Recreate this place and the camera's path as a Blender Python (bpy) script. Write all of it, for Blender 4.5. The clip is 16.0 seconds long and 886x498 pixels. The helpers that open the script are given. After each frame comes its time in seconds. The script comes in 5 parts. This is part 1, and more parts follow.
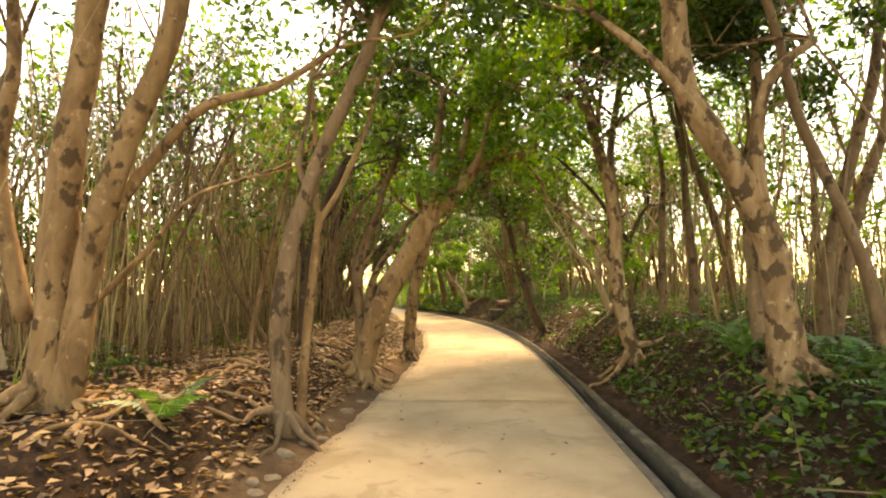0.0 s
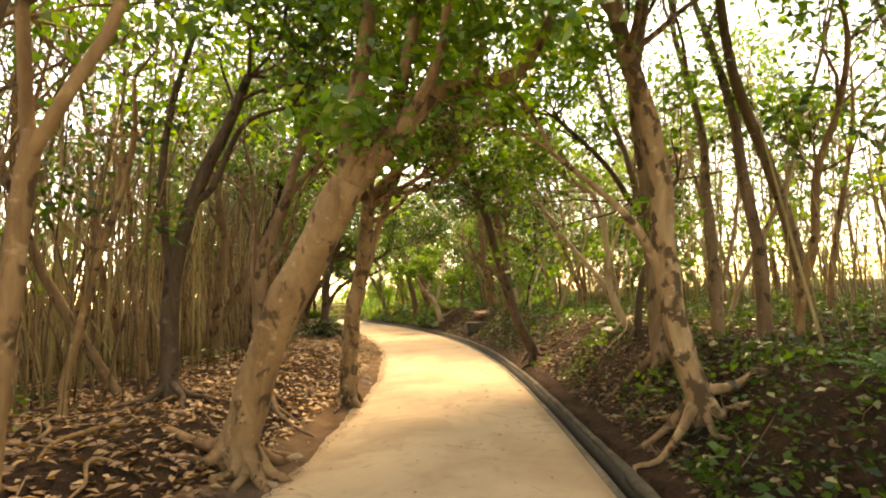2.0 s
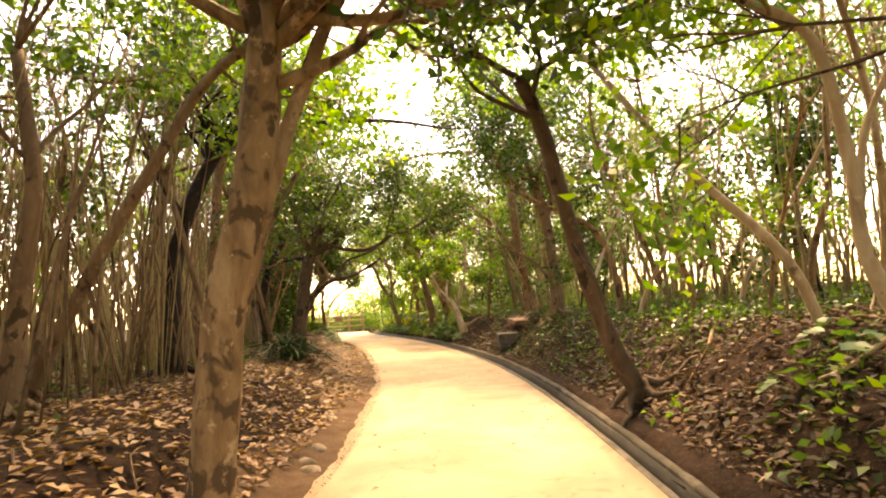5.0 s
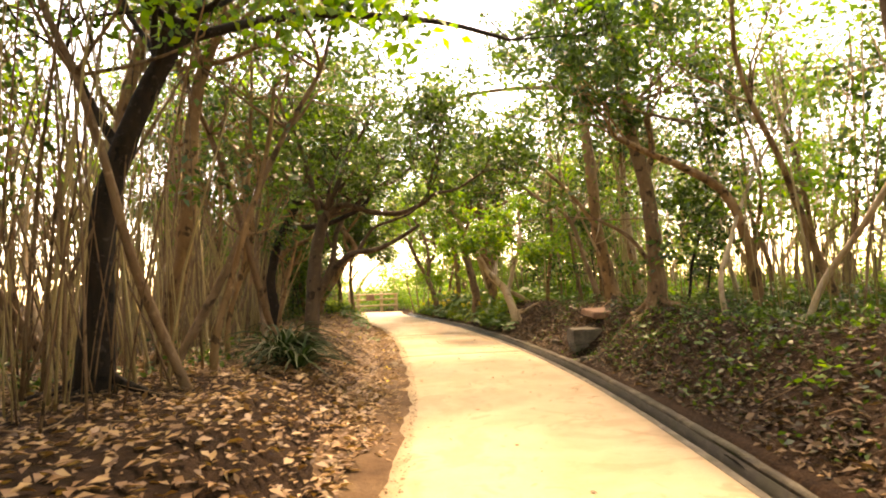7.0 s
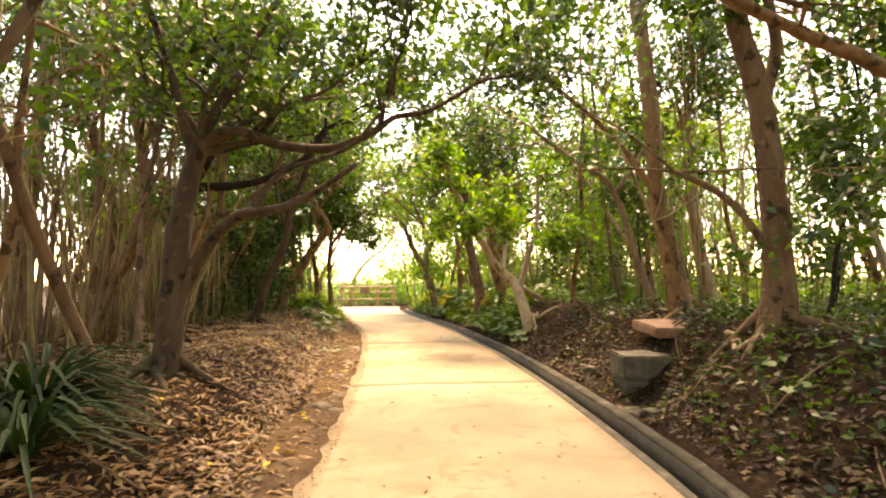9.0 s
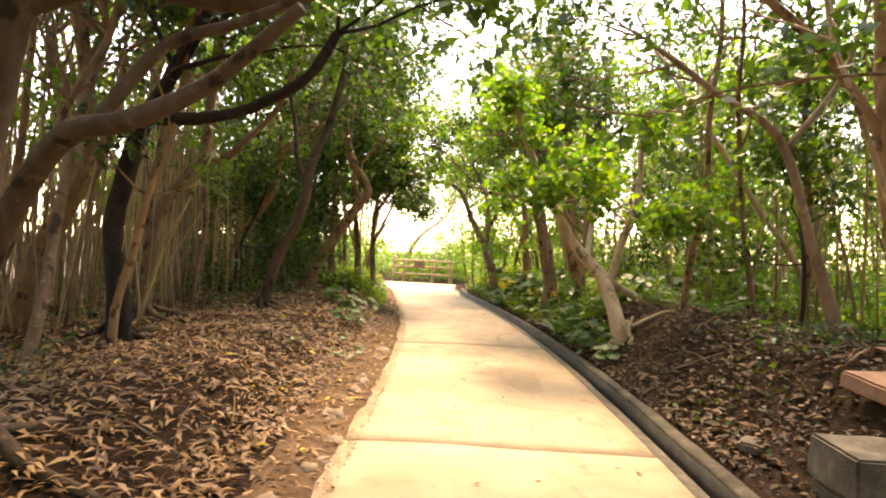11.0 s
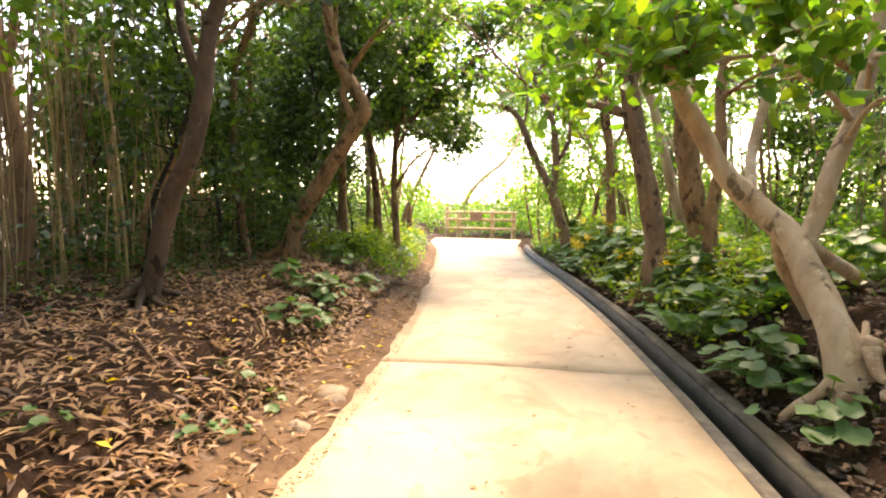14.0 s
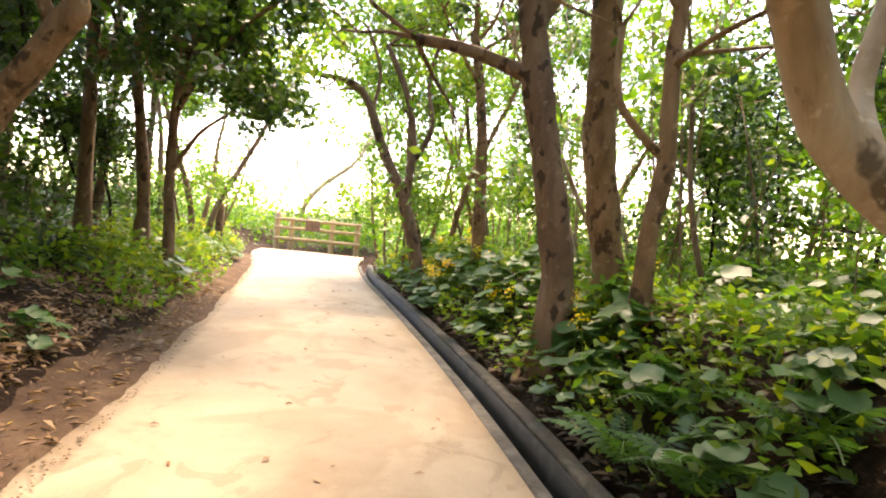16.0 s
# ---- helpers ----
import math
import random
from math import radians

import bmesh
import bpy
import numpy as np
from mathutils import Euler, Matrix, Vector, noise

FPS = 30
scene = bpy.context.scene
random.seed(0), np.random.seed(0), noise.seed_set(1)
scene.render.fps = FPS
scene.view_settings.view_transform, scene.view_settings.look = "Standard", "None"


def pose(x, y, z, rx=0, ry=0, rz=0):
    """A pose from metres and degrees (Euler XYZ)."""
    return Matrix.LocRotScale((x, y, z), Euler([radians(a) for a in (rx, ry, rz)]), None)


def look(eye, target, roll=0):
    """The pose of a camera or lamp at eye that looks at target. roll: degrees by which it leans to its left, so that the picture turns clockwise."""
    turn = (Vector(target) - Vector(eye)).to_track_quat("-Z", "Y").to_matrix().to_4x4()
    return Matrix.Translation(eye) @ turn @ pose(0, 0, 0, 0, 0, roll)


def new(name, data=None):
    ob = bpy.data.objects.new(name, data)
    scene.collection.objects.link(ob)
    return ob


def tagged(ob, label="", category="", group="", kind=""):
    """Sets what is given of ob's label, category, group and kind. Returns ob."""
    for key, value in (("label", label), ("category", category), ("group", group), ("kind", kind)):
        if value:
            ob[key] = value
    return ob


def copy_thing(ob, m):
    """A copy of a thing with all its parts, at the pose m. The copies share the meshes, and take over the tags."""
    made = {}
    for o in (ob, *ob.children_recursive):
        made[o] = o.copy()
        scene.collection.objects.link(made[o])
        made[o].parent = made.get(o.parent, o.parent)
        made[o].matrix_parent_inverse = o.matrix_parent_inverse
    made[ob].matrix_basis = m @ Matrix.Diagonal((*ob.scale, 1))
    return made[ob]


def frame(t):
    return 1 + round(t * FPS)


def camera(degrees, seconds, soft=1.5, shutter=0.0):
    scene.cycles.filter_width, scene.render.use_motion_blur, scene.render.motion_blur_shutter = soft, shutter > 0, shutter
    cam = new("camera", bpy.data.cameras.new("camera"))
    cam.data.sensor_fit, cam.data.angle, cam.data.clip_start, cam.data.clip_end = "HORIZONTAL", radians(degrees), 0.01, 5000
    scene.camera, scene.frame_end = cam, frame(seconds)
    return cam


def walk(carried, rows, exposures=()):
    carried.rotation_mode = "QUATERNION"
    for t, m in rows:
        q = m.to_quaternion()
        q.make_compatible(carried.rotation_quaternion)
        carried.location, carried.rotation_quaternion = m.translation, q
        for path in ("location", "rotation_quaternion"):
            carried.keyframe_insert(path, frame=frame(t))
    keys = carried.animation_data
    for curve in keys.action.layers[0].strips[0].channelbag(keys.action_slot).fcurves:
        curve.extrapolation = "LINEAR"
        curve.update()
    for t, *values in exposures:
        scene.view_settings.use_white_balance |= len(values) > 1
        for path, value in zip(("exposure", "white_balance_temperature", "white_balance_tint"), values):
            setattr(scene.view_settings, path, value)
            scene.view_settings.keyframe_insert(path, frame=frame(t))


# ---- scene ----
cam = camera(77.7, 16.0, soft=2.0)
PATH = [
    (0, (-0.215, -0.085, 1.538), (-0.094, 1.906, 1.676), -1.0),
    (0.5, (-0.183, 0.869, 1.625), (-0.066, 2.857, 1.81), -1.0),
    (1, (-0.043, 1.745, 1.542), (0.099, 3.734, 1.696), -2.3),
    (1.5, (0.149, 2.553, 1.552), (0.327, 4.539, 1.7), -2.7),
    (2, (0.383, 3.357, 1.565), (0.586, 5.339, 1.733), -2.4),
    (2.5, (0.536, 4.23, 1.646), (0.74, 6.208, 1.863), -3.0),
    (3, (0.67, 5.137, 1.609), (0.863, 7.108, 1.891), -3.7),
    (3.5, (0.761, 6.038, 1.564), (0.932, 8.006, 1.876), -3.7),
    (4, (0.826, 6.889, 1.47), (1.006, 8.858, 1.77), -3.5),
    (4.5, (0.9, 7.737, 1.434), (1.054, 9.712, 1.703), -3.1),
    (5, (0.904, 8.586, 1.362), (1.031, 10.571, 1.569), -3.7),
    (5.2, (0.908, 8.906, 1.368), (1.019, 10.894, 1.554), -4.5),
    (7.3, (0.646, 12.733, 1.534), (0.634, 14.729, 1.668), -2.1),
    (7.5, (0.739, 13.177, 1.546), (0.733, 15.172, 1.689), -2.4),
    (8, (0.898, 14.279, 1.553), (0.901, 16.273, 1.705), -2.7),
    (8.5, (0.998, 15.255, 1.547), (1.004, 17.251, 1.68), -2.0),
    (9, (1.209, 16.387, 1.481), (1.15, 18.383, 1.593), -0.5),
    (9.2, (1.221, 16.723, 1.546), (1.126, 18.719, 1.638), -0.3),
    (11.3, (1.116, 19.97, 1.688), (0.78, 21.941, 1.692), 2.9),
    (11.5, (1.11, 20.297, 1.7), (0.727, 22.26, 1.704), 2.8),
    (12, (1.056, 21.017, 1.755), (0.554, 22.953, 1.749), 2.3),
    (12.5, (1.002, 21.76, 1.779), (0.478, 23.689, 1.737), 1.5),
    (13, (1.009, 22.553, 1.7), (0.463, 24.475, 1.599), 0.6),
    (13.5, (1.037, 23.35, 1.645), (0.485, 25.265, 1.468), 0.2),
    (14, (1.004, 24.167, 1.621), (0.461, 26.084, 1.445), 0.7),
    (14.5, (0.986, 25.23, 1.562), (0.551, 27.177, 1.416), 2.2),
    (15, (0.881, 26.137, 1.513), (0.607, 28.115, 1.403), 3.9),
    (15.5, (0.769, 26.848, 1.481), (0.668, 28.843, 1.377), 4.7),
    (16, (0.734, 27.576, 1.461), (0.726, 29.574, 1.374), 5.7),
]
walk(cam, [(t, look(eye, target, roll)) for t, eye, target, roll in PATH], exposures=[(0, 2.95, 15500, 18), (5, 3.25, 15500, 30), (9, 3.4, 12800, 26), (12.5, 3.55, 9700, 27), (14.5, 3.9, 8900, 26), (16, 3.65, 8600, 27)])

# ---- world, sun, exposure ----
world = bpy.data.worlds.new("sky")
scene.world = world
world.use_nodes = True
wn = world.node_tree
sky = wn.nodes.new("ShaderNodeTexSky")
sky.sky_type, sky.sun_disc = "NISHITA", False
SUN_EL, SUN_AZ = radians(57), radians(4)
sky.sun_elevation, sky.sun_rotation = SUN_EL, SUN_AZ
sky.air_density, sky.dust_density, sky.ozone_density = 1.0, 0.6, 0.5
wn.nodes["Background"].inputs["Strength"].default_value = 0.15
wn.links.new(sky.outputs["Color"], wn.nodes["Background"].inputs["Color"])
sun_data = bpy.data.lights.new("sun", "SUN")
sun_data.energy, sun_data.angle, sun_data.color = 1.7, radians(24), (1.0, 0.92, 0.78)
sun = new("sun", sun_data)
sun.matrix_world = look((math.sin(SUN_AZ) * math.cos(SUN_EL) * 60, math.cos(SUN_AZ) * math.cos(SUN_EL) * 60, math.sin(SUN_EL) * 60), (0, 0, 0))


# ---- materials ----
def material(name):
    m = bpy.data.materials.new(name)
    m.use_nodes = True
    t = m.node_tree
    return m, t, t.nodes["Principled BSDF"]


def ramp(t, fac, stops):
    r = t.nodes.new("ShaderNodeValToRGB")
    while len(r.color_ramp.elements) < len(stops):
        r.color_ramp.elements.new(0.5)
    for e, (p, c) in zip(r.color_ramp.elements, stops):
        e.position, e.color = p, (*c, 1)
    t.links.new(fac, r.inputs["Fac"])
    return r.outputs["Color"]


def noise_tex(t, scale, detail=5, rough=0.6, stretch=None, warp=0.0):
    n = t.nodes.new("ShaderNodeTexNoise")
    n.inputs["Scale"].default_value, n.inputs["Detail"].default_value, n.inputs["Roughness"].default_value = scale, detail, rough
    n.inputs["Distortion"].default_value = warp
    g = t.nodes.new("ShaderNodeNewGeometry")
    src = g.outputs["Position"]
    if stretch:
        mp = t.nodes.new("ShaderNodeMapping")
        mp.inputs["Scale"].default_value = stretch
        t.links.new(src, mp.inputs["Vector"])
        src = mp.outputs["Vector"]
    t.links.new(src, n.inputs["Vector"])
    return n.outputs["Fac"]


def mix(t, fac, a, b, blend="MIX"):
    m = t.nodes.new("ShaderNodeMix")
    m.data_type, m.blend_type = "RGBA", blend
    for sock, v in ((m.inputs[0], fac), (m.inputs[6], a), (m.inputs[7], b)):
        if isinstance(v, (int, float)):
            sock.default_value = v
        elif isinstance(v, tuple):
            sock.default_value = (*v, 1)
        else:
            t.links.new(v, sock)
    return m.outputs[2]


def bump(t, bsdf, height, strength, dist):
    b = t.nodes.new("ShaderNodeBump")
    b.inputs["Strength"].default_value, b.inputs["Distance"].default_value = strength, dist
    t.links.new(height, b.inputs["Height"])
    t.links.new(b.outputs["Normal"], bsdf.inputs["Normal"])


def bark_mat(name, light, mid, dark, blot=0.55):
    m, t, b = material(name)
    base = ramp(t, noise_tex(t, 5, 6, 0.65, (1, 1, 0.35), 0.6), [(0.25, dark), (0.48, mid), (0.75, light)])
    patch = ramp(t, noise_tex(t, 7, 3, 0.5, (1, 1, 0.7), 0.3), [(blot, (0, 0, 0)), (blot + 0.06, (1, 1, 1))])
    col = mix(t, patch, base, tuple(c * 0.35 for c in mid))
    lichen = ramp(t, noise_tex(t, 11, 4, 0.6), [(0.6, (0, 0, 0)), (0.68, (0.6, 0.6, 0.6))])
    col = mix(t, lichen, col, tuple(min(1, c * 1.15 + 0.03) for c in light))
    t.links.new(col, b.inputs["Base Color"])
    b.inputs["Roughness"].default_value = 0.82
    b.inputs["Specular IOR Level"].default_value = 0.2
    bump(t, b, noise_tex(t, 24, 8, 0.75, (1, 1, 0.45), 0.4), 0.9, 0.02)
    return m


def leaf_mat(name, colours, trans=0.45, rough=0.4):
    m, t, b = material(name)
    g = t.nodes.new("ShaderNodeNewGeometry")
    n = len(colours)
    col = ramp(t, g.outputs["Random Per Island"], [(i / max(1, n - 1), c) for i, c in enumerate(colours)])
    col = mix(t, 0.5, col, ramp(t, noise_tex(t, 0.9, 3), [(0.3, (0.55, 0.6, 0.5)), (0.7, (1, 1, 1))]), "MULTIPLY")
    t.links.new(col, b.inputs["Base Color"])
    b.inputs["Roughness"].default_value = rough
    tr = t.nodes.new("ShaderNodeBsdfTranslucent")
    t.links.new(mix(t, 1.0, col, (2.1, 2.2, 0.9), "MULTIPLY"), tr.inputs["Color"])
    ms = t.nodes.new("ShaderNodeMixShader")
    ms.inputs["Fac"].default_value = trans
    t.links.new(b.outputs["BSDF"], ms.inputs[1])
    t.links.new(tr.outputs["BSDF"], ms.inputs[2])
    t.links.new(ms.outputs["Shader"], t.nodes["Material Output"].inputs["Surface"])
    return m


BARK_TAN = bark_mat("smooth_tan_bark", (0.35, 0.215, 0.11), (0.225, 0.13, 0.063), (0.09, 0.05, 0.025), 0.57)
BARK_BLOTCH = bark_mat("blotched_tan_bark", (0.42, 0.29, 0.17), (0.24, 0.145, 0.075), (0.08, 0.045, 0.022), 0.525)
BARK_BROWN = bark_mat("brown_bark", (0.26, 0.17, 0.1), (0.17, 0.105, 0.06), (0.08, 0.05, 0.03), 0.58)
# Backlit shade is put into this bark's near-black colour.
BARK_BACKLIT = bark_mat("backlit_bark", (0.04, 0.028, 0.019), (0.022, 0.015, 0.011), (0.01, 0.007, 0.005), 0.62)
# Brown bark at under half its tone: the shade is in the colour.
BARK_SHADED = bark_mat("shaded_brown_bark", (0.12, 0.082, 0.052), (0.075, 0.05, 0.032), (0.035, 0.023, 0.015), 0.6)
BARK_PALE = bark_mat("pale_bark", (0.52, 0.42, 0.29), (0.40, 0.29, 0.18), (0.2, 0.13, 0.08), 0.64)
TWIG = bark_mat("twig_bark", (0.3, 0.21, 0.13), (0.2, 0.13, 0.08), (0.1, 0.065, 0.04), 0.7)
LEAF_DARK = leaf_mat("glossy_evergreen_leaf", [(0.012, 0.032, 0.008), (0.022, 0.057, 0.012), (0.038, 0.088, 0.016), (0.075, 0.14, 0.024)], 0.4, 0.36)
LEAF_BRIGHT = leaf_mat("fresh_green_leaf", [(0.036, 0.1, 0.016), (0.06, 0.15, 0.02), (0.095, 0.2, 0.025), (0.16, 0.23, 0.028)], 0.5, 0.4)
LEAF_GROUND = leaf_mat("round_ground_leaf", [(0.03, 0.09, 0.022), (0.05, 0.13, 0.03), (0.075, 0.175, 0.038)], 0.3, 0.5)
LEAF_LIME = leaf_mat("yellow_green_leaf", [(0.06, 0.14, 0.02), (0.11, 0.2, 0.025), (0.2, 0.24, 0.026)], 0.5, 0.45)
STRAP = leaf_mat("strap_leaf", [(0.008, 0.025, 0.008), (0.015, 0.04, 0.012), (0.022, 0.055, 0.016)], 0.12, 0.6)
STRAP.node_tree.nodes["Principled BSDF"].inputs["Specular IOR Level"].default_value = 0.2
LITTER = leaf_mat("dry_leaf_litter", [(0.06, 0.028, 0.013), (0.17, 0.083, 0.036), (0.25, 0.135, 0.06), (0.37, 0.23, 0.11), (0.12, 0.055, 0.024)], 0.12, 0.55)
# Darker browns than LITTER, with a few greenish leaves.
LITTER_DARK = leaf_mat("dark_leaf_litter", [(0.025, 0.014, 0.008), (0.05, 0.028, 0.016), (0.09, 0.05, 0.027), (0.17, 0.105, 0.058), (0.035, 0.02, 0.011), (0.025, 0.032, 0.012)], 0.08, 0.8)
YELLOW = leaf_mat("yellow_petal", [(0.7, 0.48, 0.01), (0.8, 0.6, 0.03)], 0.3, 0.5)
CANE = bark_mat("dry_cane", (0.44, 0.34, 0.17), (0.33, 0.25, 0.12), (0.17, 0.12, 0.06), 0.75)

SOIL, t_, b_ = material("forest_soil")
c_ = ramp(t_, noise_tex(t_, 3.2, 8, 0.7), [(0.3, (0.012, 0.0065, 0.004)), (0.5, (0.03, 0.016, 0.009)), (0.72, (0.07, 0.038, 0.02))])
c_ = mix(t_, ramp(t_, noise_tex(t_, 26, 5, 0.7), [(0.5, (0, 0, 0)), (0.66, (0.7, 0.7, 0.7))]), c_, (0.085, 0.048, 0.026))
t_.links.new(c_, b_.inputs["Base Color"])
b_.inputs["Roughness"].default_value = 0.95
b_.inputs["Specular IOR Level"].default_value = 0.15
bump(t_, b_, noise_tex(t_, 22, 8, 0.75), 1.0, 0.05)

PAVE, t_, b_ = material("worn_tan_concrete")
c_ = ramp(t_, noise_tex(t_, 0.9, 6, 0.62, None, 0.4), [(0.3, (0.30, 0.215, 0.125)), (0.52, (0.40, 0.30, 0.185)), (0.75, (0.46, 0.355, 0.23))])
c_ = mix(t_, ramp(t_, noise_tex(t_, 2.3, 5, 0.6, None, 1.2), [(0.58, (0, 0, 0)), (0.63, (0.65, 0.65, 0.65))]), c_, (0.28, 0.2, 0.115))
c_ = mix(t_, ramp(t_, noise_tex(t_, 0.8, 6, 0.55, None, 0.8), [(0.55, (0, 0, 0)), (0.6, (0.38, 0.38, 0.38)), (0.7, (0.25, 0.25, 0.25))]), c_, (0.24, 0.155, 0.082))
c_ = mix(t_, ramp(t_, noise_tex(t_, 14, 4, 0.7), [(0.64, (0, 0, 0)), (0.72, (0.5, 0.5, 0.5))]), c_, (0.2, 0.14, 0.085))
c_ = mix(t_, 0.35, c_, ramp(t_, noise_tex(t_, 90, 3, 0.7), [(0.3, (0.5, 0.5, 0.5)), (0.7, (1, 1, 1))]), "MULTIPLY")
t_.links.new(c_, b_.inputs["Base Color"])
b_.inputs["Roughness"].default_value = 0.8
bump(t_, b_, noise_tex(t_, 60, 6, 0.7), 0.35, 0.008)

CONC, t_, b_ = material("mossy_grey_concrete")
c_ = ramp(t_, noise_tex(t_, 4, 8, 0.7), [(0.3, (0.03, 0.026, 0.018)), (0.5, (0.085, 0.074, 0.055)), (0.75, (0.2, 0.18, 0.14))])
c_ = mix(t_, ramp(t_, noise_tex(t_, 2.1, 5), [(0.52, (0, 0, 0)), (0.66, (0.6, 0.6, 0.6))]), c_, (0.035, 0.042, 0.016))
t_.links.new(c_, b_.inputs["Base Color"])
b_.inputs["Roughness"].default_value = 0.9
bump(t_, b_, noise_tex(t_, 45, 7, 0.7), 0.7, 0.012)

KERB, t_, b_ = material("stained_kerb_concrete")
c_ = ramp(t_, noise_tex(t_, 4, 8, 0.7), [(0.3, (0.014, 0.012, 0.008)), (0.5, (0.05, 0.042, 0.027)), (0.72, (0.15, 0.13, 0.09))])
c_ = mix(t_, ramp(t_, noise_tex(t_, 1.7, 5), [(0.48, (0, 0, 0)), (0.62, (0.7, 0.7, 0.7))]), c_, (0.03, 0.03, 0.013))
t_.links.new(c_, b_.inputs["Base Color"])
b_.inputs["Roughness"].default_value = 0.9
bump(t_, b_, noise_tex(t_, 45, 7, 0.7), 0.8, 0.015)

# Near-black with greenish moss patches, about three times darker than the kerb top.
GUTTER_DARK, t_, b_ = material("dark_mossy_concrete")
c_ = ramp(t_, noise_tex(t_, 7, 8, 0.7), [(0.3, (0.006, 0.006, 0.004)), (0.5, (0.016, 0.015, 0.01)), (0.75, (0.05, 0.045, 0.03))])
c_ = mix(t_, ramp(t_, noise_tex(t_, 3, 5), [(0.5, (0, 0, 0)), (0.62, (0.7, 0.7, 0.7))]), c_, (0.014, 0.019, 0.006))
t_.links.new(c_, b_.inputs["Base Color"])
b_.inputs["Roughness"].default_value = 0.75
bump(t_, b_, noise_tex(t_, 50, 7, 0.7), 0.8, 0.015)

STONE, t_, b_ = material("dusty_stone")
c_ = ramp(t_, noise_tex(t_, 9, 7, 0.65), [(0.3, (0.12, 0.085, 0.055)), (0.7, (0.27, 0.2, 0.13))])
t_.links.new(c_, b_.inputs["Base Color"])
b_.inputs["Roughness"].default_value = 0.85
bump(t_, b_, noise_tex(t_, 40, 5), 0.5, 0.01)

RUST, t_, b_ = material("rusty_brown_slab")
c_ = ramp(t_, noise_tex(t_, 6, 7, 0.65), [(0.3, (0.13, 0.07, 0.045)), (0.7, (0.28, 0.16, 0.1))])
t_.links.new(c_, b_.inputs["Base Color"])
b_.inputs["Roughness"].default_value = 0.85
bump(t_, b_, noise_tex(t_, 30, 5), 0.5, 0.01)
DIRT, t_, b_ = material("trodden_earth")
c_ = ramp(t_, noise_tex(t_, 2.6, 8, 0.7), [(0.3, (0.06, 0.035, 0.02)), (0.5, (0.115, 0.07, 0.04)), (0.72, (0.185, 0.122, 0.072))])
c_ = mix(t_, ramp(t_, noise_tex(t_, 30, 5, 0.7), [(0.52, (0, 0, 0)), (0.62, (0.6, 0.6, 0.6))]), c_, (0.07, 0.04, 0.022))
t_.links.new(c_, b_.inputs["Base Color"])
b_.inputs["Roughness"].default_value = 0.95
b_.inputs["Specular IOR Level"].default_value = 0.15
bump(t_, b_, noise_tex(t_, 35, 8, 0.75), 0.8, 0.02)
WOOD = bark_mat("weathered_fence_wood", (0.5, 0.38, 0.22), (0.4, 0.29, 0.16), (0.26, 0.18, 0.1), 0.8)


# ---- mesh builders ----
def mesh_from(name, verts, faces, mat, smooth=True):
    """verts (n, 3), faces (m, k) with k corners each."""
    verts, faces = np.asarray(verts, dtype=np.float32), np.asarray(faces, dtype=np.int32)
    me = bpy.data.meshes.new(name)
    k = faces.shape[1]
    me.vertices.add(len(verts))
    me.vertices.foreach_set("co", verts.ravel())
    me.loops.add(faces.size)
    me.loops.foreach_set("vertex_index", faces.ravel())
    me.polygons.add(len(faces))
    me.polygons.foreach_set("loop_start", np.arange(len(faces), dtype=np.int32) * k)
    me.update(calc_edges=True)
    me.validate()
    if smooth:
        me.shade_smooth()
    me.materials.append(mat)
    return me


def put(name, me, parent=None, label=""):
    ob = new(name, me)
    ob.parent = parent
    if label:
        ob["label"] = label
    return ob


def thing(name, place, label, category, group="", kind=""):
    ob = new(name)
    ob.location = place
    return tagged(ob, label, category, group, kind)


def smooth_line(pts, radii, sub):
    p = [Vector(q) for q in pts]
    out, rad = [], []
    for i in range(len(p) - 1):
        a, b, c, d = p[max(0, i - 1)], p[i], p[i + 1], p[min(len(p) - 1, i + 2)]
        for j in range(sub):
            u = j / sub
            out.append(0.5 * ((2 * b) + (c - a) * u + (2 * a - 5 * b + 4 * c - d) * u * u + (3 * b - a - 3 * c + d) * u ** 3))
            rad.append(radii[i] + (radii[i + 1] - radii[i]) * u)
    out.append(p[-1])
    rad.append(radii[-1])
    return out, rad


